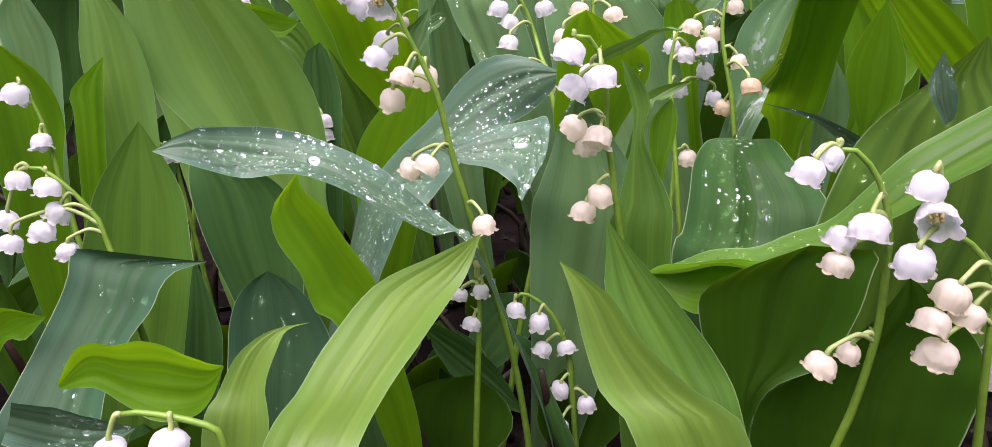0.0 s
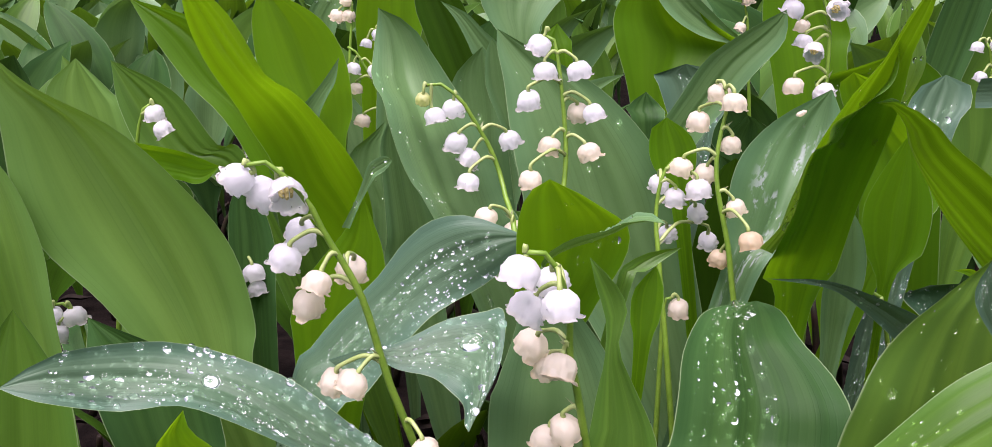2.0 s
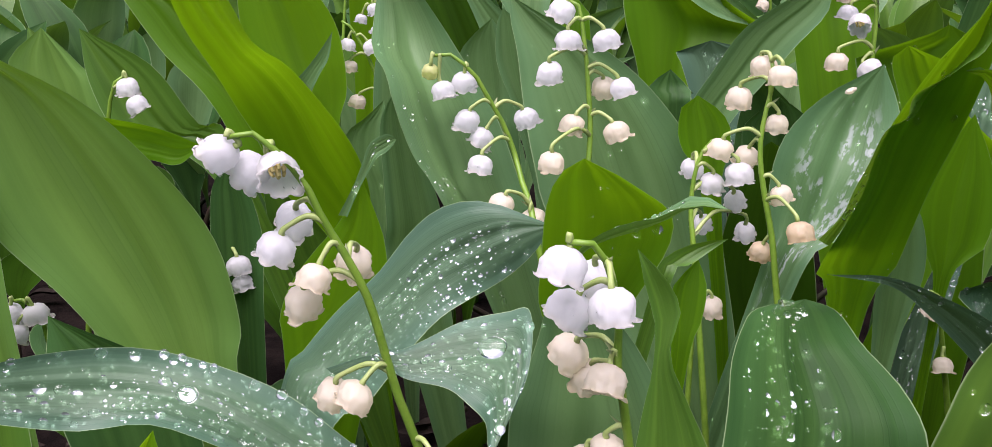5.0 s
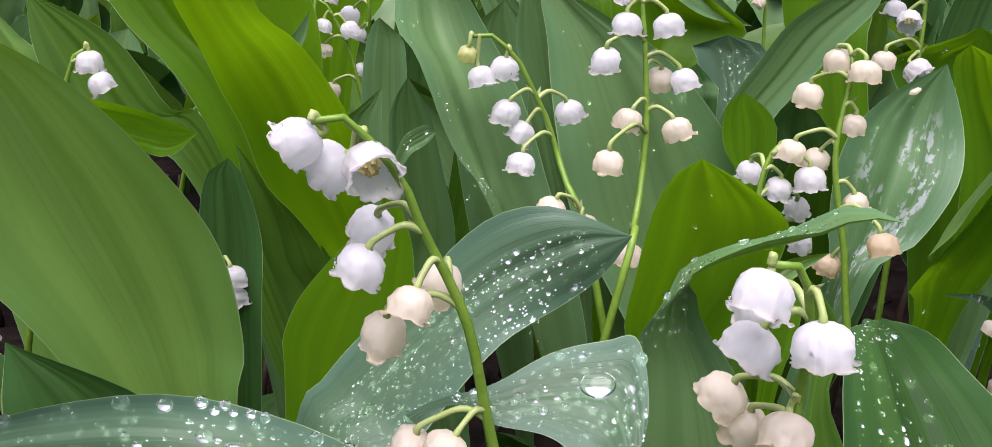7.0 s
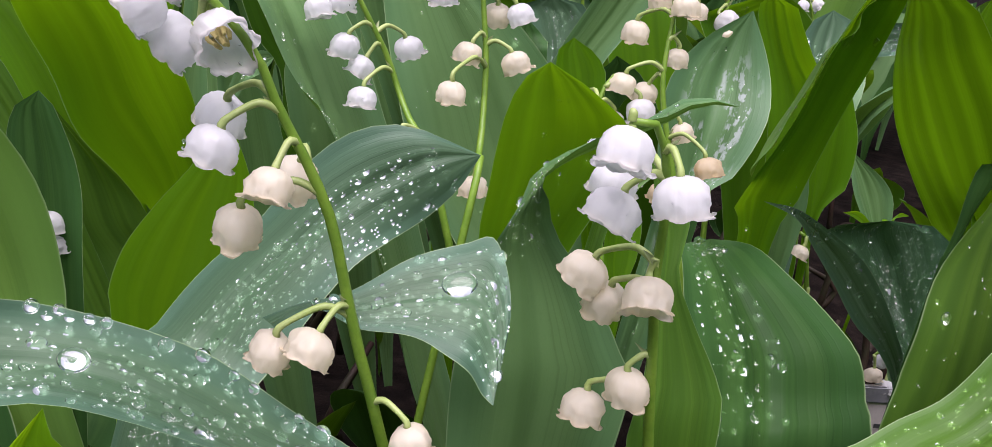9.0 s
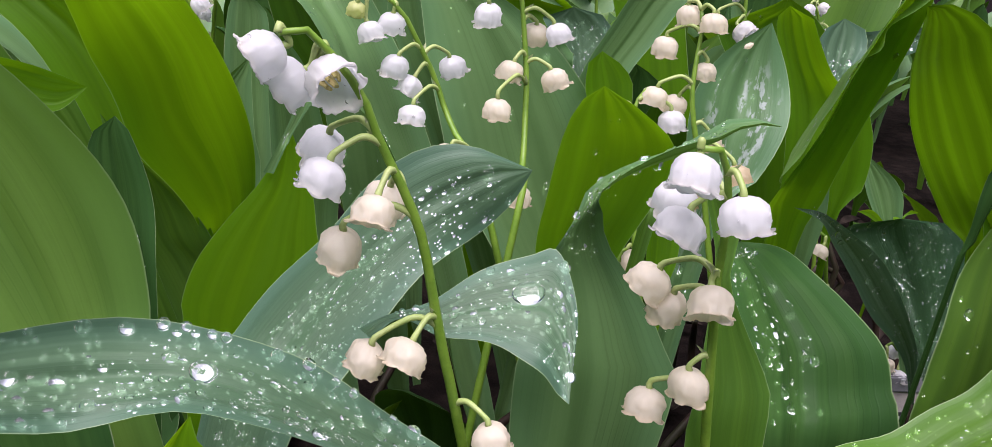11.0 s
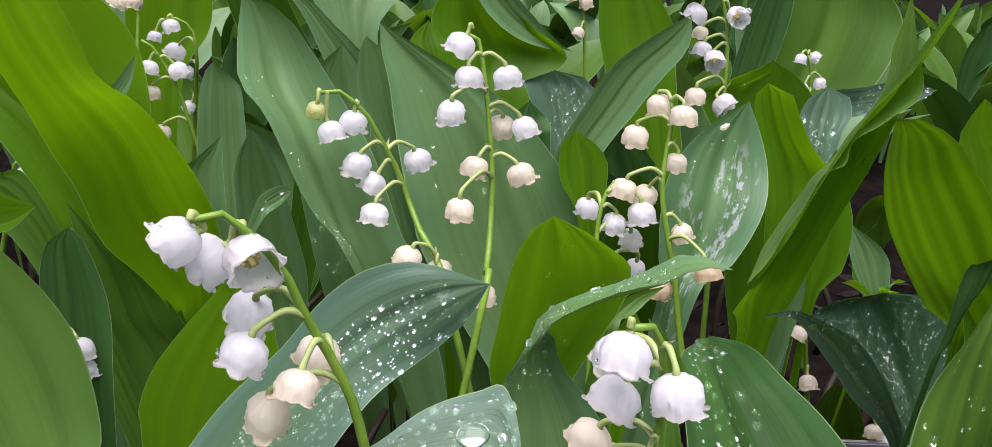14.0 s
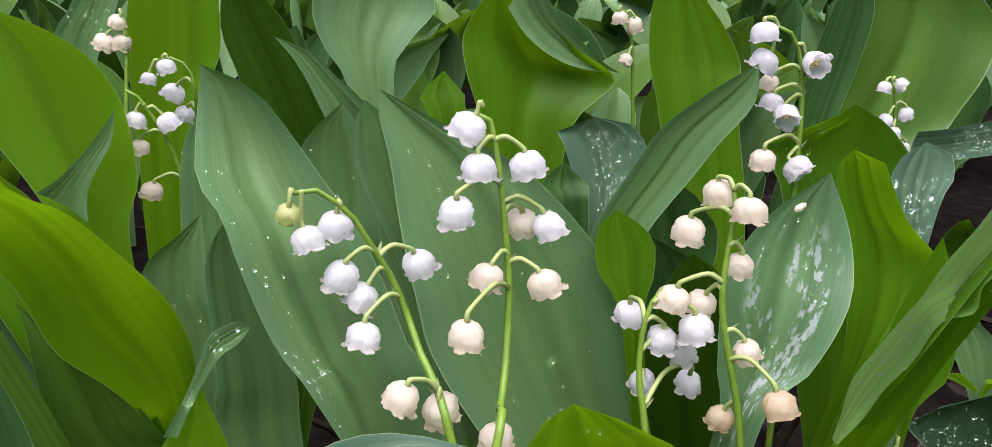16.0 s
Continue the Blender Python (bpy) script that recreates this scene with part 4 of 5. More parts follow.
plant('n8', -42, 179)
leaf('n8', 'pale', [(-59,122,-4,5,0,-1), (-53,131,38,7,0,-1), (-41,146,84,9,0,-2), (-35,168,90,10,0,0), (-29,182,95,11,0,0), (-22,197,100,9,0,-3), (-12,208,104,4,0,-3), (-4,213,111,0,0,0)], 0.1)
leaf('n8', 'lime', [(-20,215,-4,2.7,0,1.6), (-24,212,25,3.8,0,2.3), (-28,208,54,5.5,0,3.3), (-37,208,90,5.5,0,5.7), (-41,208,96,8.1,0,5.7), (-46,208,107,6.3,0,5.5), (-51,208,116,6.7,0,4.9), (-54,208,123,4.3,0,2.6), (-51,208,130,0,0,0)], 0.15)

plant('n2', 62, 102)
leaf('n2', 'pale', [(61,94,-4,5,0,0), (52,101,52,7,0,0), (32,112,115,9,0,0), (25,116,123,8,0,0), (19,119,131,5,0,0), (15,121,139,3,0,0), (10,123,144,0,0,0)], 0.12)
leaf('n2', 'mid_green', [(64,111,-4,4,0,1), (57,120,45,6,0,1), (41,135,99,7,0,1), (35,141,113,9,0,-1), (28,146,125,7,0,-1), (24,149,133,3,0,0), (21,151,140,0,0,0)], 0.12)

plant('n3', -126, 169)
leaf('n3', 'slate', [(-127,170,-4,6.3,0,0), (-120,172,32,8.8,0,0), (-112,175,67,13,0,0), (-111,187,78,12,0,0), (-108,196,86,13,-1,1.5), (-104,204,94,13,-2,-0.6), (-102,208,100,13,-2.5,-1.2), (-100,212,103,14,-3,-1.6), (-78,210,104,0,0,0)], 0.1, wet=40, where=(0.3, 0.9, 0.4, 0.95))

plant('n4', -92, 230)
leaf('n4', 'mid_green', [(-121,234,-4,7,0,0), (-119,237,34,15,0,0), (-114,243,76,19,0,0), (-112,246,93,17,0,1), (-110,248,109,14,0,0), (-109,250,122,7,0,0), (-108,251,132,0,0,0)], 0.12)
leaf('n4', 'dim_green', [(-97,228,-4,4,0,3), (-96,231,25,5,0,4), (-93,235,56,7,0,5), (-92,238,76,4,0,-1), (-93,240,92,0,0,0)], 0.08)
leaf('n4', 'dim_green', [(-67,254,-4,6,0,3), (-70,257,27,8,0,4), (-76,262,59,10,0,5), (-81,266,84,16,0,0), (-87,270,105,15,0,0), (-102,274,118,0,0,0)], 0.1)
stalk('n4', [(-125.4,218.0,128.0), (-122.8,218.0,128.2), (-116.9,218.0,123.5), (-111.4,218.0,116.2), (-107.9,217.0,109.1), (-94.2,209.3,54.6), (-86.1,204.7,-4.0)],
      [(-128.6,217.0,124.8,0.9,'w',0), (-133.6,217.0,113.4,0.85,'w',0), (-120.9,217.0,122.6,1,'w',0), (-119.4,217.0,115.5,0.95,'w',0), (-123.5,215.0,110.9,1,'w',0), (-132.4,214.0,107.6,0.85,'w',0), (-117.1,214.0,105.3,0.85,'w',0)])

plant('n6', -58, 140)
leaf('n6', 'lime', [(-91,152,102,0.1,0,-0.8), (-84,152,107,0.8,0,-4.9), (-77,152,105,0.4,0,-7.4), (-70,152,104,0.2,0,-9.4), (-63,152,103,-0.3,0,-7.5), (-59,152,104,-0.2,0,-4.2), (-56,152,107,0,0,0)], 0.15)
stalk('n6', [(-66.8,128.0,111.7), (-63.4,128.0,112.1), (-55.7,128.0,110.7), (-50.3,128.0,108.3), (-48.7,128.0,102.8), (-35.9,128.0,51.4), (-28.2,128.0,-4.0)],
      [(-69.3,127.0,104.3,0.9,'w',0), (-58.0,126.0,106.8,0.9,'w',0)])

plant('n7', -66, 175)
leaf('n7', 'slate', [(-65,197,-4,7,0,0), (-65,200,21,12,0,0), (-63,205,47,15,0,0), (-61,211,75,15,0,0), (-62,214,87,12,0,0), (-63,216,94,7,0,0), (-64,217,98,0,0,0)], 0.12, wet=25, where=(0.2, 0.8, 0.5, 0.95))
leaf('n7', 'pale', [(-69,154,-4,5,0,-1), (-67,161,33,6,0,-1), (-63,172,74,8,0,-1), (-62,178,84,6,0,1), (-58,182,93,5,0,1), (-53,185,97,2,0,0), (-46,187,98,0,0,0)], 0.1)

leaf('n3', 'lit_green', [(-156,190,-4,3,0,1), (-149,190,38,4,0,1), (-132,190,85,5,0,2), (-123,190,96,4,0,-4), (-113,190,98,0,0,0)], 0.1)
leaf('n3', 'bedewed', [(-102,150,95,2,0,5), (-94,151,92,2,0,6), (-86,152,90,1,0,5), (-77,153,91,0,0,0)], 0.15, wet=80)

plant('o1', -155, 282)
leaf('o1', 'lit_green', [(-161,282,-4,6,0,3), (-162,284,43,8,0,5), (-164,288,95,11,0,6), (-165,290,120,15,0,1), (-167,291,138,12,0,-1), (-172,292,150,0,0,0)], 0.1)
leaf('o1', 'waxy', [(-179,316,-4,5,0,1), (-178,317,45,7,0,1), (-176,320,100,9,0,1), (-174,322,138,10,0,1), (-177,323,153,8,0,1), (-177,324,165,0,0,0)], 0.1)
stalk('o1', [(-148.0,262.0,141.3), (-145.8,262.0,137.4), (-142.4,261.0,127.5), (-140.9,260.0,117.3), (-132.1,254.2,58.7), (-126.9,250.7,-4.0)],
      [(-149.1,261.0,138.0,1.1,'w',0), (-143.2,259.0,122.7,1,'w',0)])

plant('o3', -118, 276)
leaf('o3', 'broad', [(-122,280,-4,6,0,0), (-123,280,53,8,0,0), (-124,280,118,10,0,0), (-125,280,143,11,0,-3), (-127,281,160,7,0,-1), (-133,282,174,0,0,0)], 0.1)
leaf('o3', 'lit_green', [(-141,267,-4,3,0,1), (-139,269,56,4,0,1), (-133,272,125,5,0,1), (-132,273,138,6,0,2), (-126,274,147,0,0,0)], 0.1)
stalk('o3', [(-123.8,297.0,110.8), (-120.9,297.0,111.0), (-117.0,297.0,106.0), (-115.5,296.0,95.6), (-108.7,291.4,47.8), (-104.7,288.7,-4.0)],
      [(-125.0,296.0,107.2,1,'w',0), (-118.2,297.0,106.7,0.95,'w',0), (-123.3,294.0,102.2,1,'w',0)])
stalk('o3', [(-134.7,285.0,121.2), (-130.6,285.0,119.7), (-127.1,284.0,112.0), (-113.1,276.7,56.0), (-104.7,272.3,-4.0)],
      [(-137.6,284.0,117.2,1.15,'w',0)])

plant('o5', -101, 350)
leaf('o5', 'mid_green', [(-42,345,-4,2,0,4), (-54,349,60,3,0,5), (-80,356,133,4,0,6), (-99,358,142,12,0,3), (-111,360,161,10,0,3), (-123,362,175,0,0,0)], 0.1)
leaf('o5', 'broad', [(-123,369,-4,6,0,3), (-129,373,64,12,0,5), (-142,380,143,15,0,6), (-145,382,159,13,0,-1), (-146,384,172,0,0,0)], 0.1)
leaf('o5', 'broad', [(-109,399,-4,7,0,2), (-121,403,63,10,0,3), (-148,410,139,13,0,4), (-158,412,152,10,0,1), (-166,414,168,0,0,0)], 0.1)
leaf('o5', 'lit_green', [(-92,300,157,1,0,-5), (-82,300,155,1,0,-5), (-74,300,153,0,0,-4), (-68,300,154,0,0,0)], 0.1)
stalk('o5', [(-102.4,341.0,163.8), (-104.3,341.0,163.8), (-106.5,341.0,158.7), (-108.9,341.0,151.2), (-127.8,341.0,75.6), (-139.2,341.0,-4.0)],
      [(-101.8,341.0,160.4,0.98,'w',0), (-98.8,339.0,155.3,1,'w',0)])

plant('a2', -49, 402)
leaf('a2', 'lit_green', [(-30,358,-4,6,0,1), (-43,362,64,9,0,2), (-70,368,143,11,0,2), (-87,370,166,13,0,0), (-99,372,183,11,0,2), (-118,374,195,0,0,0)], 0.1)
leaf('a2', 'lime', [(-49,424,-4,4,0,3), (-53,428,51,5,0,4), (-62,435,113,7,0,5), (-66,438,137,15,0,2), (-72,440,158,19,0,4), (-77,441,174,16,0,3), (-83,442,185,9,0,1), (-87,443,191,0,0,0)], 0.1)
leaf('a2', 'waxy', [(-72,428,134,6.4,0,-5), (-68,428,141,3.7,0,-2.2), (-63,428,148,2.8,0,-1.1), (-58,428,155,1.9,0,-1), (-54,428,164,0,0,0)], 0.1)

plant('h', -26, 450)
leaf('h', 'waxy', [(-24,391,-4,4,0,1), (-25,394,48,5,0,1), (-27,398,107,7,0,2), (-28,400,132,8,0,1), (-28,401,153,7,0,1), (-28,402,161,5,0,-1), (-30,402,166,0,0,0)], 0.1)
leaf('h', 'lime', [(-60,540,-4,5.5,0,0.6), (-56,540,63,7.7,0,0.8), (-52,540,130,11,0,1.1), (-46,540,156,18,-0,-0.1), (-44,540,174,18,0,0.1), (-42,540,197,14,0,0.3), (-44,540,216,0,0,0)], 0.12)
leaf('h', 'waxy', [(-90,520,-4,3.5,0,0.6), (-86,520,71,4.9,0,0.8), (-81,520,146,7,0,1.1), (-78,520,168,8.2,0,-1.2), (-71,520,181,8.3,0,0.1), (-65,520,198,5.5,0,0.1), (-63,520,211,0,0,0)], 0.1, wet=30, bead_size=2.0)
stalk('h', [(-45.7,480.0,168.4), (-40.4,480.0,169.1), (-35.5,480.0,164.5), (-34.2,480.0,153.4), (-35.5,488.0,134.5), (-40.3,504.8,67.2), (-43.2,514.9,-4.0)],
      [(-49.5,480.0,161.7,0.8,'w',0), (-43.4,480.0,166.2,0.9,'w',0), (-42.2,488.0,154.8,1.1,'w',0), (-39.1,488.0,146.8,0.95,'w',0), (-38.0,488.0,132.0,0.8,'w',0)])
stalk('h', [(-52.9,445.0,165.8), (-49.9,445.0,164.2), (-45.0,445.0,155.8), (-41.0,445.0,146.8), (-38.0,445.0,135.1), (-21.2,445.0,67.5), (-11.0,445.0,-4.0)],
      [(-50.7,445.0,156.0,0.9,'w',0), (-41.2,445.0,155.1,1,'w',0), (-50.4,445.0,146.9,0.85,'c',0), (-48.2,445.0,131.8,1,'c',0)])

plant('h3', -58, 342)
leaf('h3', 'waxy', [(-60,385,-4,3.4,0,-1.1), (-64,386,42,4.8,0,-1.6), (-69,388,89,6.9,0,-2.3), (-77,388,116,5.6,0,1.1), (-78,388,130,2.2,0,0), (-78,388,141,0,0,0)], 0.1)
leaf('h3', 'mid_green', [(-23,346,-4,5.9,0,0.6), (-35,354,39,8.3,0,0.8), (-48,362,82,12,0,1.2), (-54,362,94,13,0,-2), (-57,362,105,12,0,-4.4), (-60,362,114,9.7,0,-5.7), (-65,362,123,4.9,0,-4), (-71,362,134,0,0,0)], 0.1)
leaf('h3', 'dim_green', [(-65,290,-4,4,0,1), (-64,295,48,6,0,2), (-64,305,106,7,0,2), (-64,309,128,7,0,-2), (-65,311,141,4,0,0), (-64,312,145,0,0,0)], 0.1)
leaf('h3', 'waxy', [(-45,372,-4,3.5,0,-0.4), (-40,375,51,4.9,0,-0.5), (-34,378,107,7,0,-0.8), (-37,378,124,8.7,0,-0.8), (-36,378,137,7.2,0,1.3), (-32,378,143,3.2,0,0.7), (-29,378,148,0,0,0)], 0.1, wet=10)
stalk('h3', [(-85.7,390.0,138.6), (-87.6,390.0,136.6), (-88.9,390.0,130.8), (-102.8,390.0,65.4), (-111.2,390.0,-4.0)],
      [(-83.4,390.0,133.7,1.1,'w',0), (-82.3,389.0,125.5,1,'w',0), (-86.1,388.0,125.1,0.95,'w',0)])

plant('k1', 110, 532)
leaf('k1', 'lit_green', [(113,525,-4,7,0,2), (113,527,40,13,0,3), (111,532,89,16,0,4), (111,536,128,24,0,-1), (117,540,149,37,0,-3), (106,542,167,26,0,-4), (97,544,194,0,0,0)], 0.15)
leaf('k1', 'waxy', [(106,538,188,7.1,0,7.1), (116,538,173,6.5,0,5.8), (132,538,160,6.1,0,3.7), (147,538,153,2.3,0,1.8), (158,538,150,0,0,0)], 0.2)

plant('k3', 85, 375)
leaf('k3', 'bedewed', [(93,390,-4,4,0,1), (94,394,58,6,0,1), (95,400,128,7,0,2), (95,402,143,11,0,0), (94,404,155,15,0,-2), (90,405,161,12,0,1), (91,406,164,0,0,0)], 0.1, wet=150, where=(0.35, 0.95, 0.72, 0.97), bead_size=1.8)
leaf('k3', 'dim_green', [(79,360,-4,3,0,1), (76,365,65,5,0,1), (71,372,145,6,0,1), (70,374,152,8,0,-1), (70,376,159,0,0,0)], 0.1)

plant('k5', 168, 466)
leaf('k5', 'lit_green', [(185,456,-4,7,0,1), (180,464,65,15,0,2), (168,478,146,18,0,3), (165,482,166,22,0,-2), (160,485,187,16,0,-4), (155,488,206,0,0,0)], 0.1)
stalk('k5', [(126.5,478.0,188.1), (130.7,478.0,186.9), (135.1,478.0,171.8), (136.9,478.0,156.2), (145.8,478.0,78.1), (151.2,478.0,-4.0)],
      [(128.2,478.0,184.9,0.85,'c',0), (134.7,478.0,182.4,0.95,'c',0), (131.6,476.0,168.4,0.85,'c',0)])

plant('k6', 194, 417)
leaf('k6', 'grass', [(178,361,-4,7,0,0), (173,365,64,15,0,-1), (161,372,141,21,0,-1), (158,374,156,26,0,-2), (156,375,163,24,0,-1), (164,375,169,11,0,-1), (164,376,174,0,0,0)], 0.15, wet=30, where=(0.05, 0.4, 0.7, 0.95))
leaf('k6', 'mid_green', [(266,497,-4,6,0,3), (272,502,43,14,0,6), (286,512,97,23,0,9), (294,518,127,43,0,-3), (312,524,165,44,0,-5), (317,528,189,37,0,-7), (318,532,221,0,0,0)], 0.12)
leaf('k6', 'dim_green', [(213,485,-4,6,0,0), (222,490,58,8,0,0), (241,498,129,11,0,0), (250,502,161,13,0,0), (256,504,190,10,0,0), (254,506,210,0,0,0)], 0.1)
stalk('k6', [(116.8,353.0,200.8), (118.6,353.0,201.1), (122.3,353.0,197.6), (125.5,353.0,191.3), (127.2,352.0,181.3), (127.1,350.0,169.6), (126.8,348.0,157.6), (124.7,334.8,78.8), (123.5,326.9,-4.0)],
      [(112.4,352.0,199.3,0.95,'w',0), (113.7,352.0,192.0,1,'w',0), (127.6,350.0,191.7,1,'w',1), (118.9,356.0,185.6,0.75,'c',0), (119.2,354.0,180.6,0.85,'w',0), (121.7,350.0,177.9,1,'w',0.6), (115.4,348.0,166.4,1,'c',0), (125.1,346.0,164.3,1.05,'w',0.5)])

plant('k9', 186, 343)
leaf('k9', 'bedewed', [(137,317,-4,5,0,0), (144,325,66,6,0,0), (160,340,147,8,0,0), (164,344,160,11,0,0), (167,347,168,7,0,0), (167,348,170,0,0,0)], 0.1, wet=180, bead_size=1.8)
leaf('k9', 'bedewed', [(204,392,154,0,0,6), (223,392,155,-1,0,6), (244,392,158,-1,0,6), (262,392,160,0,0,0)], 0.1, wet=140, bead_size=1.8)
leaf('k9', 'waxy', [(219,323,-4,3,0,0), (211,325,42,4,0,0), (193,330,93,5,0,0), (185,332,113,9,0,-1), (175,334,126,0,0,0)], 0.1)

plant('m1', 12, 414)
leaf('m1', 'waxy', [(61,379,-4,3.8,0,0.8), (41,390,74,5.3,0,1.2), (21,402,152,7.6,0,1.7), (11,402,169,5.2,0,2.7), (4.8,402,178,3.8,0,1), (-0.6,402,185,2.4,0,0.9), (-7.9,402,190,0,0,0)], 0.1)
leaf('m1', 'waxy', [(43,424,-4,4,0,1), (37,433,72,6,0,2), (26,448,160,7,0,2), (24,452,181,16,0,0), (28,455,195,20,0,-2), (30,458,216,0,0,0)], 0.1)
leaf('m1', 'deep', [(-10,440,-4,4.7,0,1.6), (0.4,450,58,6.5,0,2.3), (11,460,120,9.3,0,3.3), (2.5,460,144,13,0,4.3), (-6.8,460,168,12,-0,1), (-14,460,186,9.3,0,2.2), (-20,460,204,0,0,0)], 0.1)
leaf('m1', 'waxy', [(30,395,-4,5.8,0,0.6), (18,390,63,8.2,0,0.8), (7,385,129,12,0,1.1), (6.7,385,148,11,0,2.2), (5.7,385,162,9.6,0,2.4), (6,385,169,5.9,0,1.6), (8.6,385,175,0,0,0)], 0.1, wet=25, bead_size=1.5)
stalk('m1', [(-55.1,470.0,186.2), (-53.6,470.0,182.0), (-54.4,468.0,171.9), (-61.4,451.1,85.9), (-65.6,441.0,-4.0)],
      [(-56.4,470.0,183.1,0.8,'c',0), (-61.0,470.0,176.4,0.95,'c',0), (-55.5,470.0,176.4,0.9,'c',0)])

plant('k7', 268, 439)
stalk('k7', [(231.0,440.0,166.5), (234.0,440.0,160.9), (237.1,440.0,147.7), (241.3,440.0,134.1), (258.0,440.0,67.0), (268.1,440.0,-4.0)],
      [(226.4,438.0,164.5,0.8,'w',0), (235.7,440.0,164.9,0.85,'w',0.5), (230.4,438.0,151.0,0.85,'w',0), (239.5,438.0,153.4,0.9,'w',0), (233.3,436.0,146.2,0.85,'w',0), (243.8,440.0,138.9,0.7,'w',0)])

plant('o8', -67, 300)
stalk('o8', [(-66.5,310.0,119.0), (-67.4,310.0,120.1), (-69.5,310.0,110.3), (-69.1,308.0,90.9), (-68.1,303.3,45.4), (-67.5,300.5,-4.0)],
      [(-63.9,307.0,116.6,0.95,'w',0), (-63.2,307.0,111.1,0.9,'w',0), (-63.7,307.0,88.3,0.85,'c',0)])

# ---- beyond and below: leaves that nobody could count ----
def random_leaf(rng, x, y, tall, wide, z0=-0.003):
    """Stations of an upright leaf that leans and arches over."""
    a = rng.uniform(0, 2 * math.pi)
    lean = rng.uniform(0.1, 0.55) * tall
    d = np.array((math.cos(a), math.sin(a), 0))
    side = rng.normal(0, 0.5) + (math.pi / 2 if rng.rand() < 0.3 else 0)
    w = np.array((math.cos(side), math.sin(side), rng.normal(0, 0.15))) * wide / 2
    rows = []
    for v, k in ((0, 0.12), (0.25, 0.30), (0.45, 0.85), (0.65, 1.0), (0.85, 0.6), (1.0, 0.0)):
        p = np.array((x, y, z0)) + d * lean * v ** 2 + np.array((0, 0, tall * (v - 0.22 * v ** 3)))
        rows.append((*(p * 1000), *(w * k * 1000)))
    return rows


def leaf_field(name, label, spots, tone, seed):
    verts, faces, uvs = [], [], []
    rng = np.random.RandomState(seed)
    nu, nv = 14, 6
    for i, (x, y, tall, wide) in enumerate(spots):
        g, _ = blade(random_leaf(rng, x, y, tall, wide), rng.uniform(0.05, 0.16), seed + i, nu, nv)
        faces += [tuple(q + len(verts) for q in f) for f in blade_faces(nu, nv)]
        verts += list(g.reshape(-1, 3))
        uvs += [(k / nv, j / (nu - 1) + i * 3.1) for j in range(nu) for k in range(nv + 1)]
    ob = mesh_object(name, verts, faces, LEAF[tone], None, uvs)
    return tagged(ob, label, "leaves", "lily of the valley bed", "stuff")


_r = np.random.RandomState(11)
SECTORS = {"waxy": [], "mid_green": [], "dim_green": []}
# leaves behind and beside the camera are unseen, added to block low light
for _k in range(2900):
    _x, _y = _r.uniform(-1.25, 1.55), _r.uniform(-0.85, 2.0)
    if ((_x - 0.15) / 1.4) ** 2 + ((_y - 0.55) / 1.45) ** 2 > _r.uniform(0.85, 1.0):
        continue
    if -0.62 * _y - 0.07 < _x < 0.95 * _y + 0.07 and 0.10 < _y < 0.56:
        continue
    if 0.4 < _y < 0.74 and abs(_x + 0.047 - 1.0086 * (_y - 0.104)) < 0.045:
        continue
    if math.hypot(_x, _y - 0.06) < 0.15:
        continue
    SECTORS[("waxy", "mid_green", "dim_green")[_r.randint(3)]].append((_x, _y, _r.uniform(0.11, 0.19), _r.uniform(0.035, 0.06)))
for _n, (_tone, _spots) in enumerate(SECTORS.items()):
    leaf_field("bed_leaves", "dense bed of upright lily of the valley leaves", _spots, _tone, 100 + 3000 * _n)
# low leaves take the darkest tones, so the gaps hold shade as colour
for _tone, _seed in (("deep", 1000), ("dim_green", 1300)):
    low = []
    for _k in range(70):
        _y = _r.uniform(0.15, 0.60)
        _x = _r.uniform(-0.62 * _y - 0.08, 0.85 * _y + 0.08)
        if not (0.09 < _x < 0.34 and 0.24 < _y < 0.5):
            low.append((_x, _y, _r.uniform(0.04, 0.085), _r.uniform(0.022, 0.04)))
    leaf_field("low_leaves", "low leaves between the plants, gap shade put into their colour", low, _tone, _seed)


def litter():
    """Curled dead leaf scraps and brown stem bases on the soil."""
    rng = np.random.RandomState(5)
    verts, faces = [], []
    for i in range(220):
        x, y = rng.uniform(-0.3, 0.45), rng.uniform(0.12, 0.75)
        a, s = rng.uniform(0, 6.28), rng.uniform(4, 14)
        d = np.array((math.cos(a), math.sin(a), 0))
        w = np.array((-math.sin(a), math.cos(a), rng.normal(0, 0.4))) * s * 0.3
        c = np.array((x, y, 0.004)) * 1000
        sts = [(*(c + d * s * (q - 0.5) * 2 + np.array((0, 0, rng.uniform(0, 4)))), *(w * k)) for q, k in ((0, 0.2), (0.35, 1), (0.7, 0.8), (1, 0))]
        g, _ = blade(sts, 0.3, i, 8, 4)
        faces += [tuple(q + len(verts) for q in f) for f in blade_faces(8, 4)]
        verts += list(g.reshape(-1, 3))
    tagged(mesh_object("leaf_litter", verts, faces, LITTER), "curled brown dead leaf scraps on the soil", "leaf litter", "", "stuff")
    verts, faces = [], []
    for i in range(260):
        x, y = rng.uniform(-0.25, 0.40), rng.uniform(0.14, 0.65)
        t = rng.uniform(0.02, 0.06)
        v, f = tube([(x, y, -0.003), (x + rng.normal(0, 0.004), y + rng.normal(0, 0.004), t * 0.5), (x + rng.normal(0, 0.009), y + rng.normal(0, 0.009), t)], [0.0022, 0.0018, 0.0012], 6, 6)
        faces += [tuple(q + len(verts) for q in g) for g in f]
        verts += v
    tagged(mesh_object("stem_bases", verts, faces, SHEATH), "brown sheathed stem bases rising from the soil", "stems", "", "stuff")


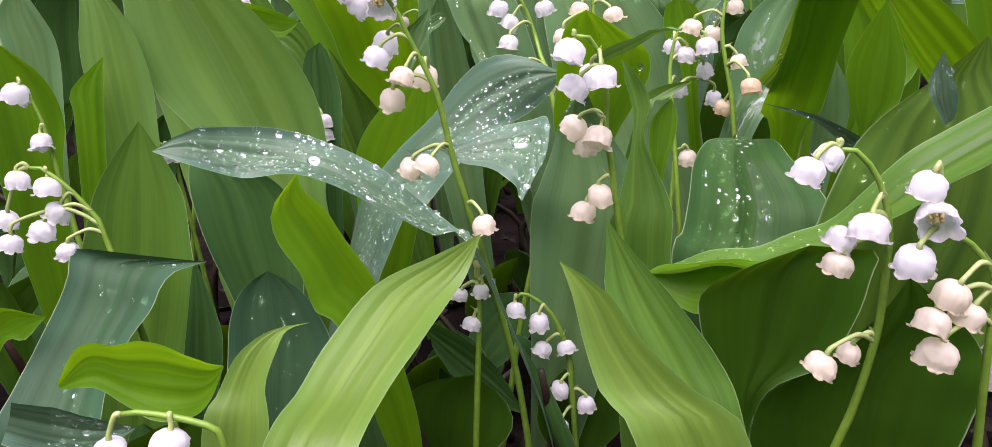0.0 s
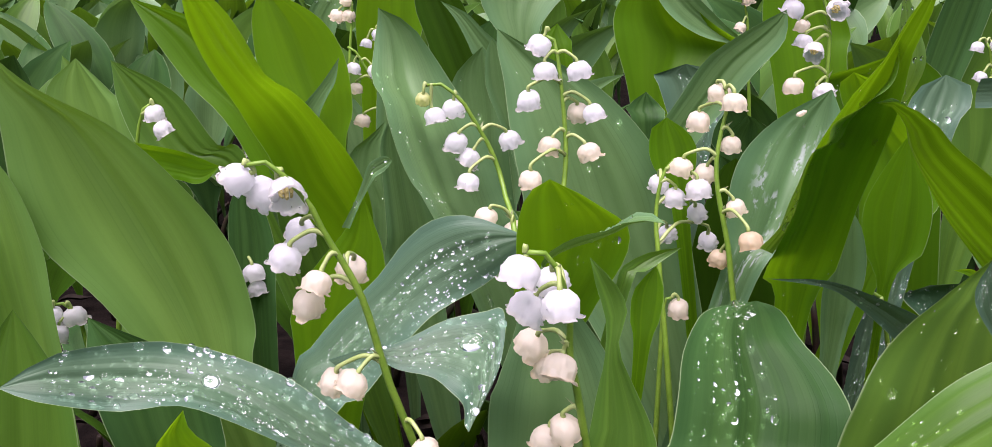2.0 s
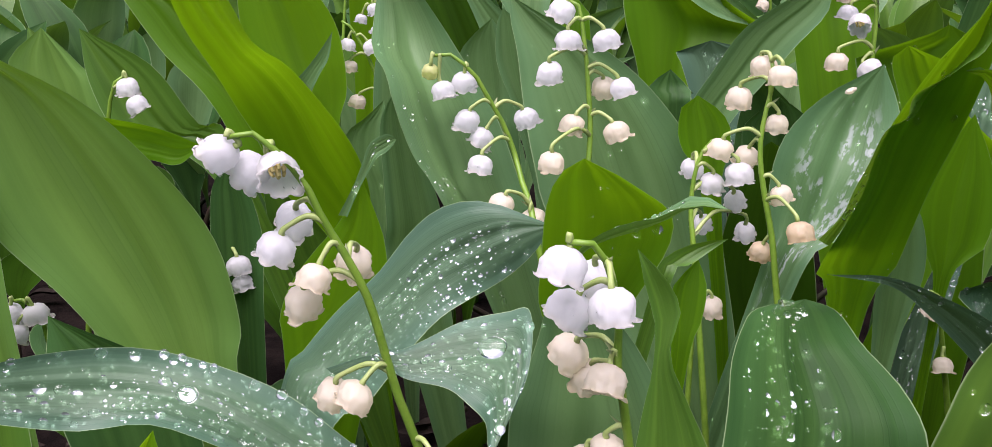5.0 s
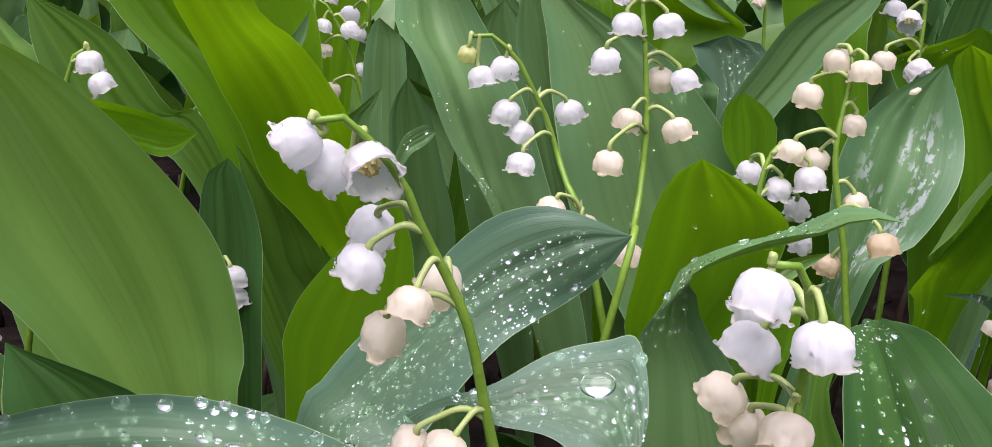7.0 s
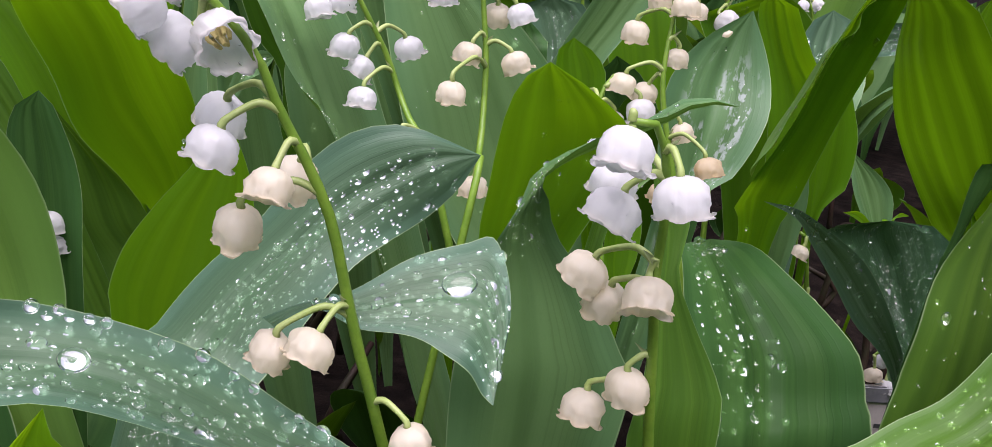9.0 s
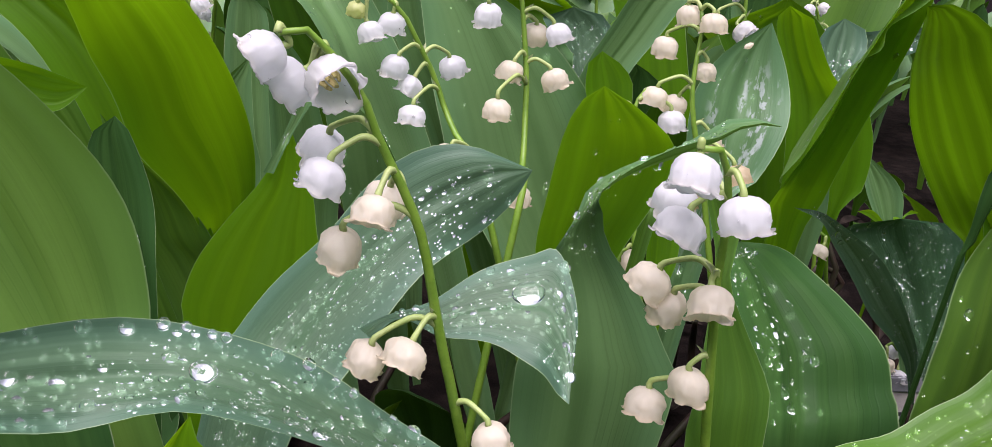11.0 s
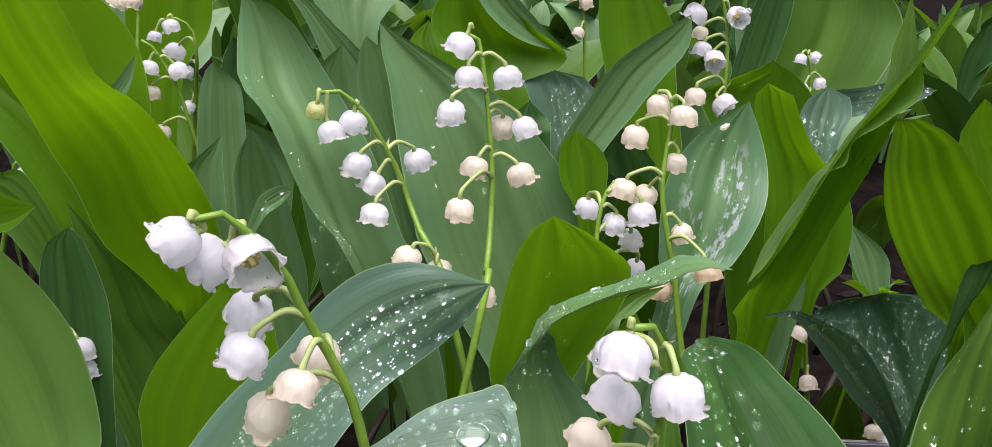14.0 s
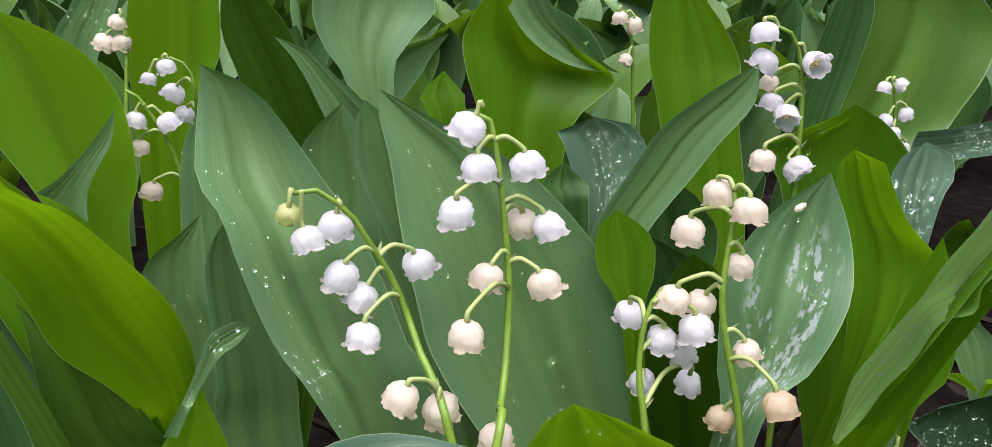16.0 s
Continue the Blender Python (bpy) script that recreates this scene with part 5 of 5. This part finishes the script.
litter()


def box(size, bevel):
    bm = bmesh.new()
    bmesh.ops.create_cube(bm, size=1.0)
    bmesh.ops.scale(bm, vec=size, verts=bm.verts)
    bmesh.ops.bevel(bm, geom=list(bm.edges), offset=bevel, segments=2, affect="EDGES")
    return bm


def part(name, bm, mat, parent, place, label=""):
    me = bpy.data.meshes.new(name)
    bm.to_mesh(me)
    bm.free()
    me.materials.append(mat)
    ob = new(name, me)
    ob.parent = parent
    ob.matrix_basis = place
    return tagged(ob, label)


def plant_label(x, y, tall):
    """A white plant tag pushed into the soil: card, grey clip along its top, lines of print too small to read."""
    top = new("plant_label")
    top.empty_display_size = 0.02
    top.matrix_basis = pose(x, y, 0, -6, 0, -16)
    tagged(top, "white plant label with a grey clip stuck in the soil", "plant label")
    part("card", box((0.040, 0.0012, tall), 0.0003), CARD, top, pose(0, 0, tall / 2 - 0.006))
    part("clip", box((0.042, 0.0030, 0.0066), 0.0006), CLIP, top, pose(0, -0.0002, tall - 0.0093), "grey plastic clip")
    for k, (dx, dz, w, h) in enumerate(((0.0035, 0.0160, 0.0030, 0.0016), (0.0090, 0.0160, 0.0050, 0.0016), (0.0, 0.0215, 0.022, 0.0030), (0.001, 0.0270, 0.026, 0.0018), (-0.002, 0.0310, 0.020, 0.0018))):
        part("printed_line", box((w, 0.0004, h), 0.0001), INK, top, pose(dx, -0.0007, tall - dz - 0.006), "dark printed line")
    return top


plant_label(0.2010, 0.3200, 0.0455)


def fallen_petal(x, y, z):
    """A shrivelled pale scrap that stuck to a leaf."""
    bm = bmesh.new()
    bmesh.ops.create_icosphere(bm, subdivisions=3, radius=1.0)
    for v in bm.verts:
        v.co = Vector((v.co.x * 0.0017, v.co.y * 0.0008, v.co.z * 0.0008)) * (1 + 0.35 * noise.noise(v.co * 2.2))
    me = bpy.data.meshes.new("fallen_petal")
    bm.to_mesh(me)
    bm.free()
    me.materials.append(PETAL["c"])
    me.polygons.foreach_set("use_smooth", [True] * len(me.polygons))
    ob = new("fallen_petal", me)
    ob.matrix_basis = pose(x, y, z, 0, -20, 10)
    tagged(ob, "shrivelled pale petal stuck to a leaf", "petal")


fallen_petal(0.1094, 0.3210, 0.1635)
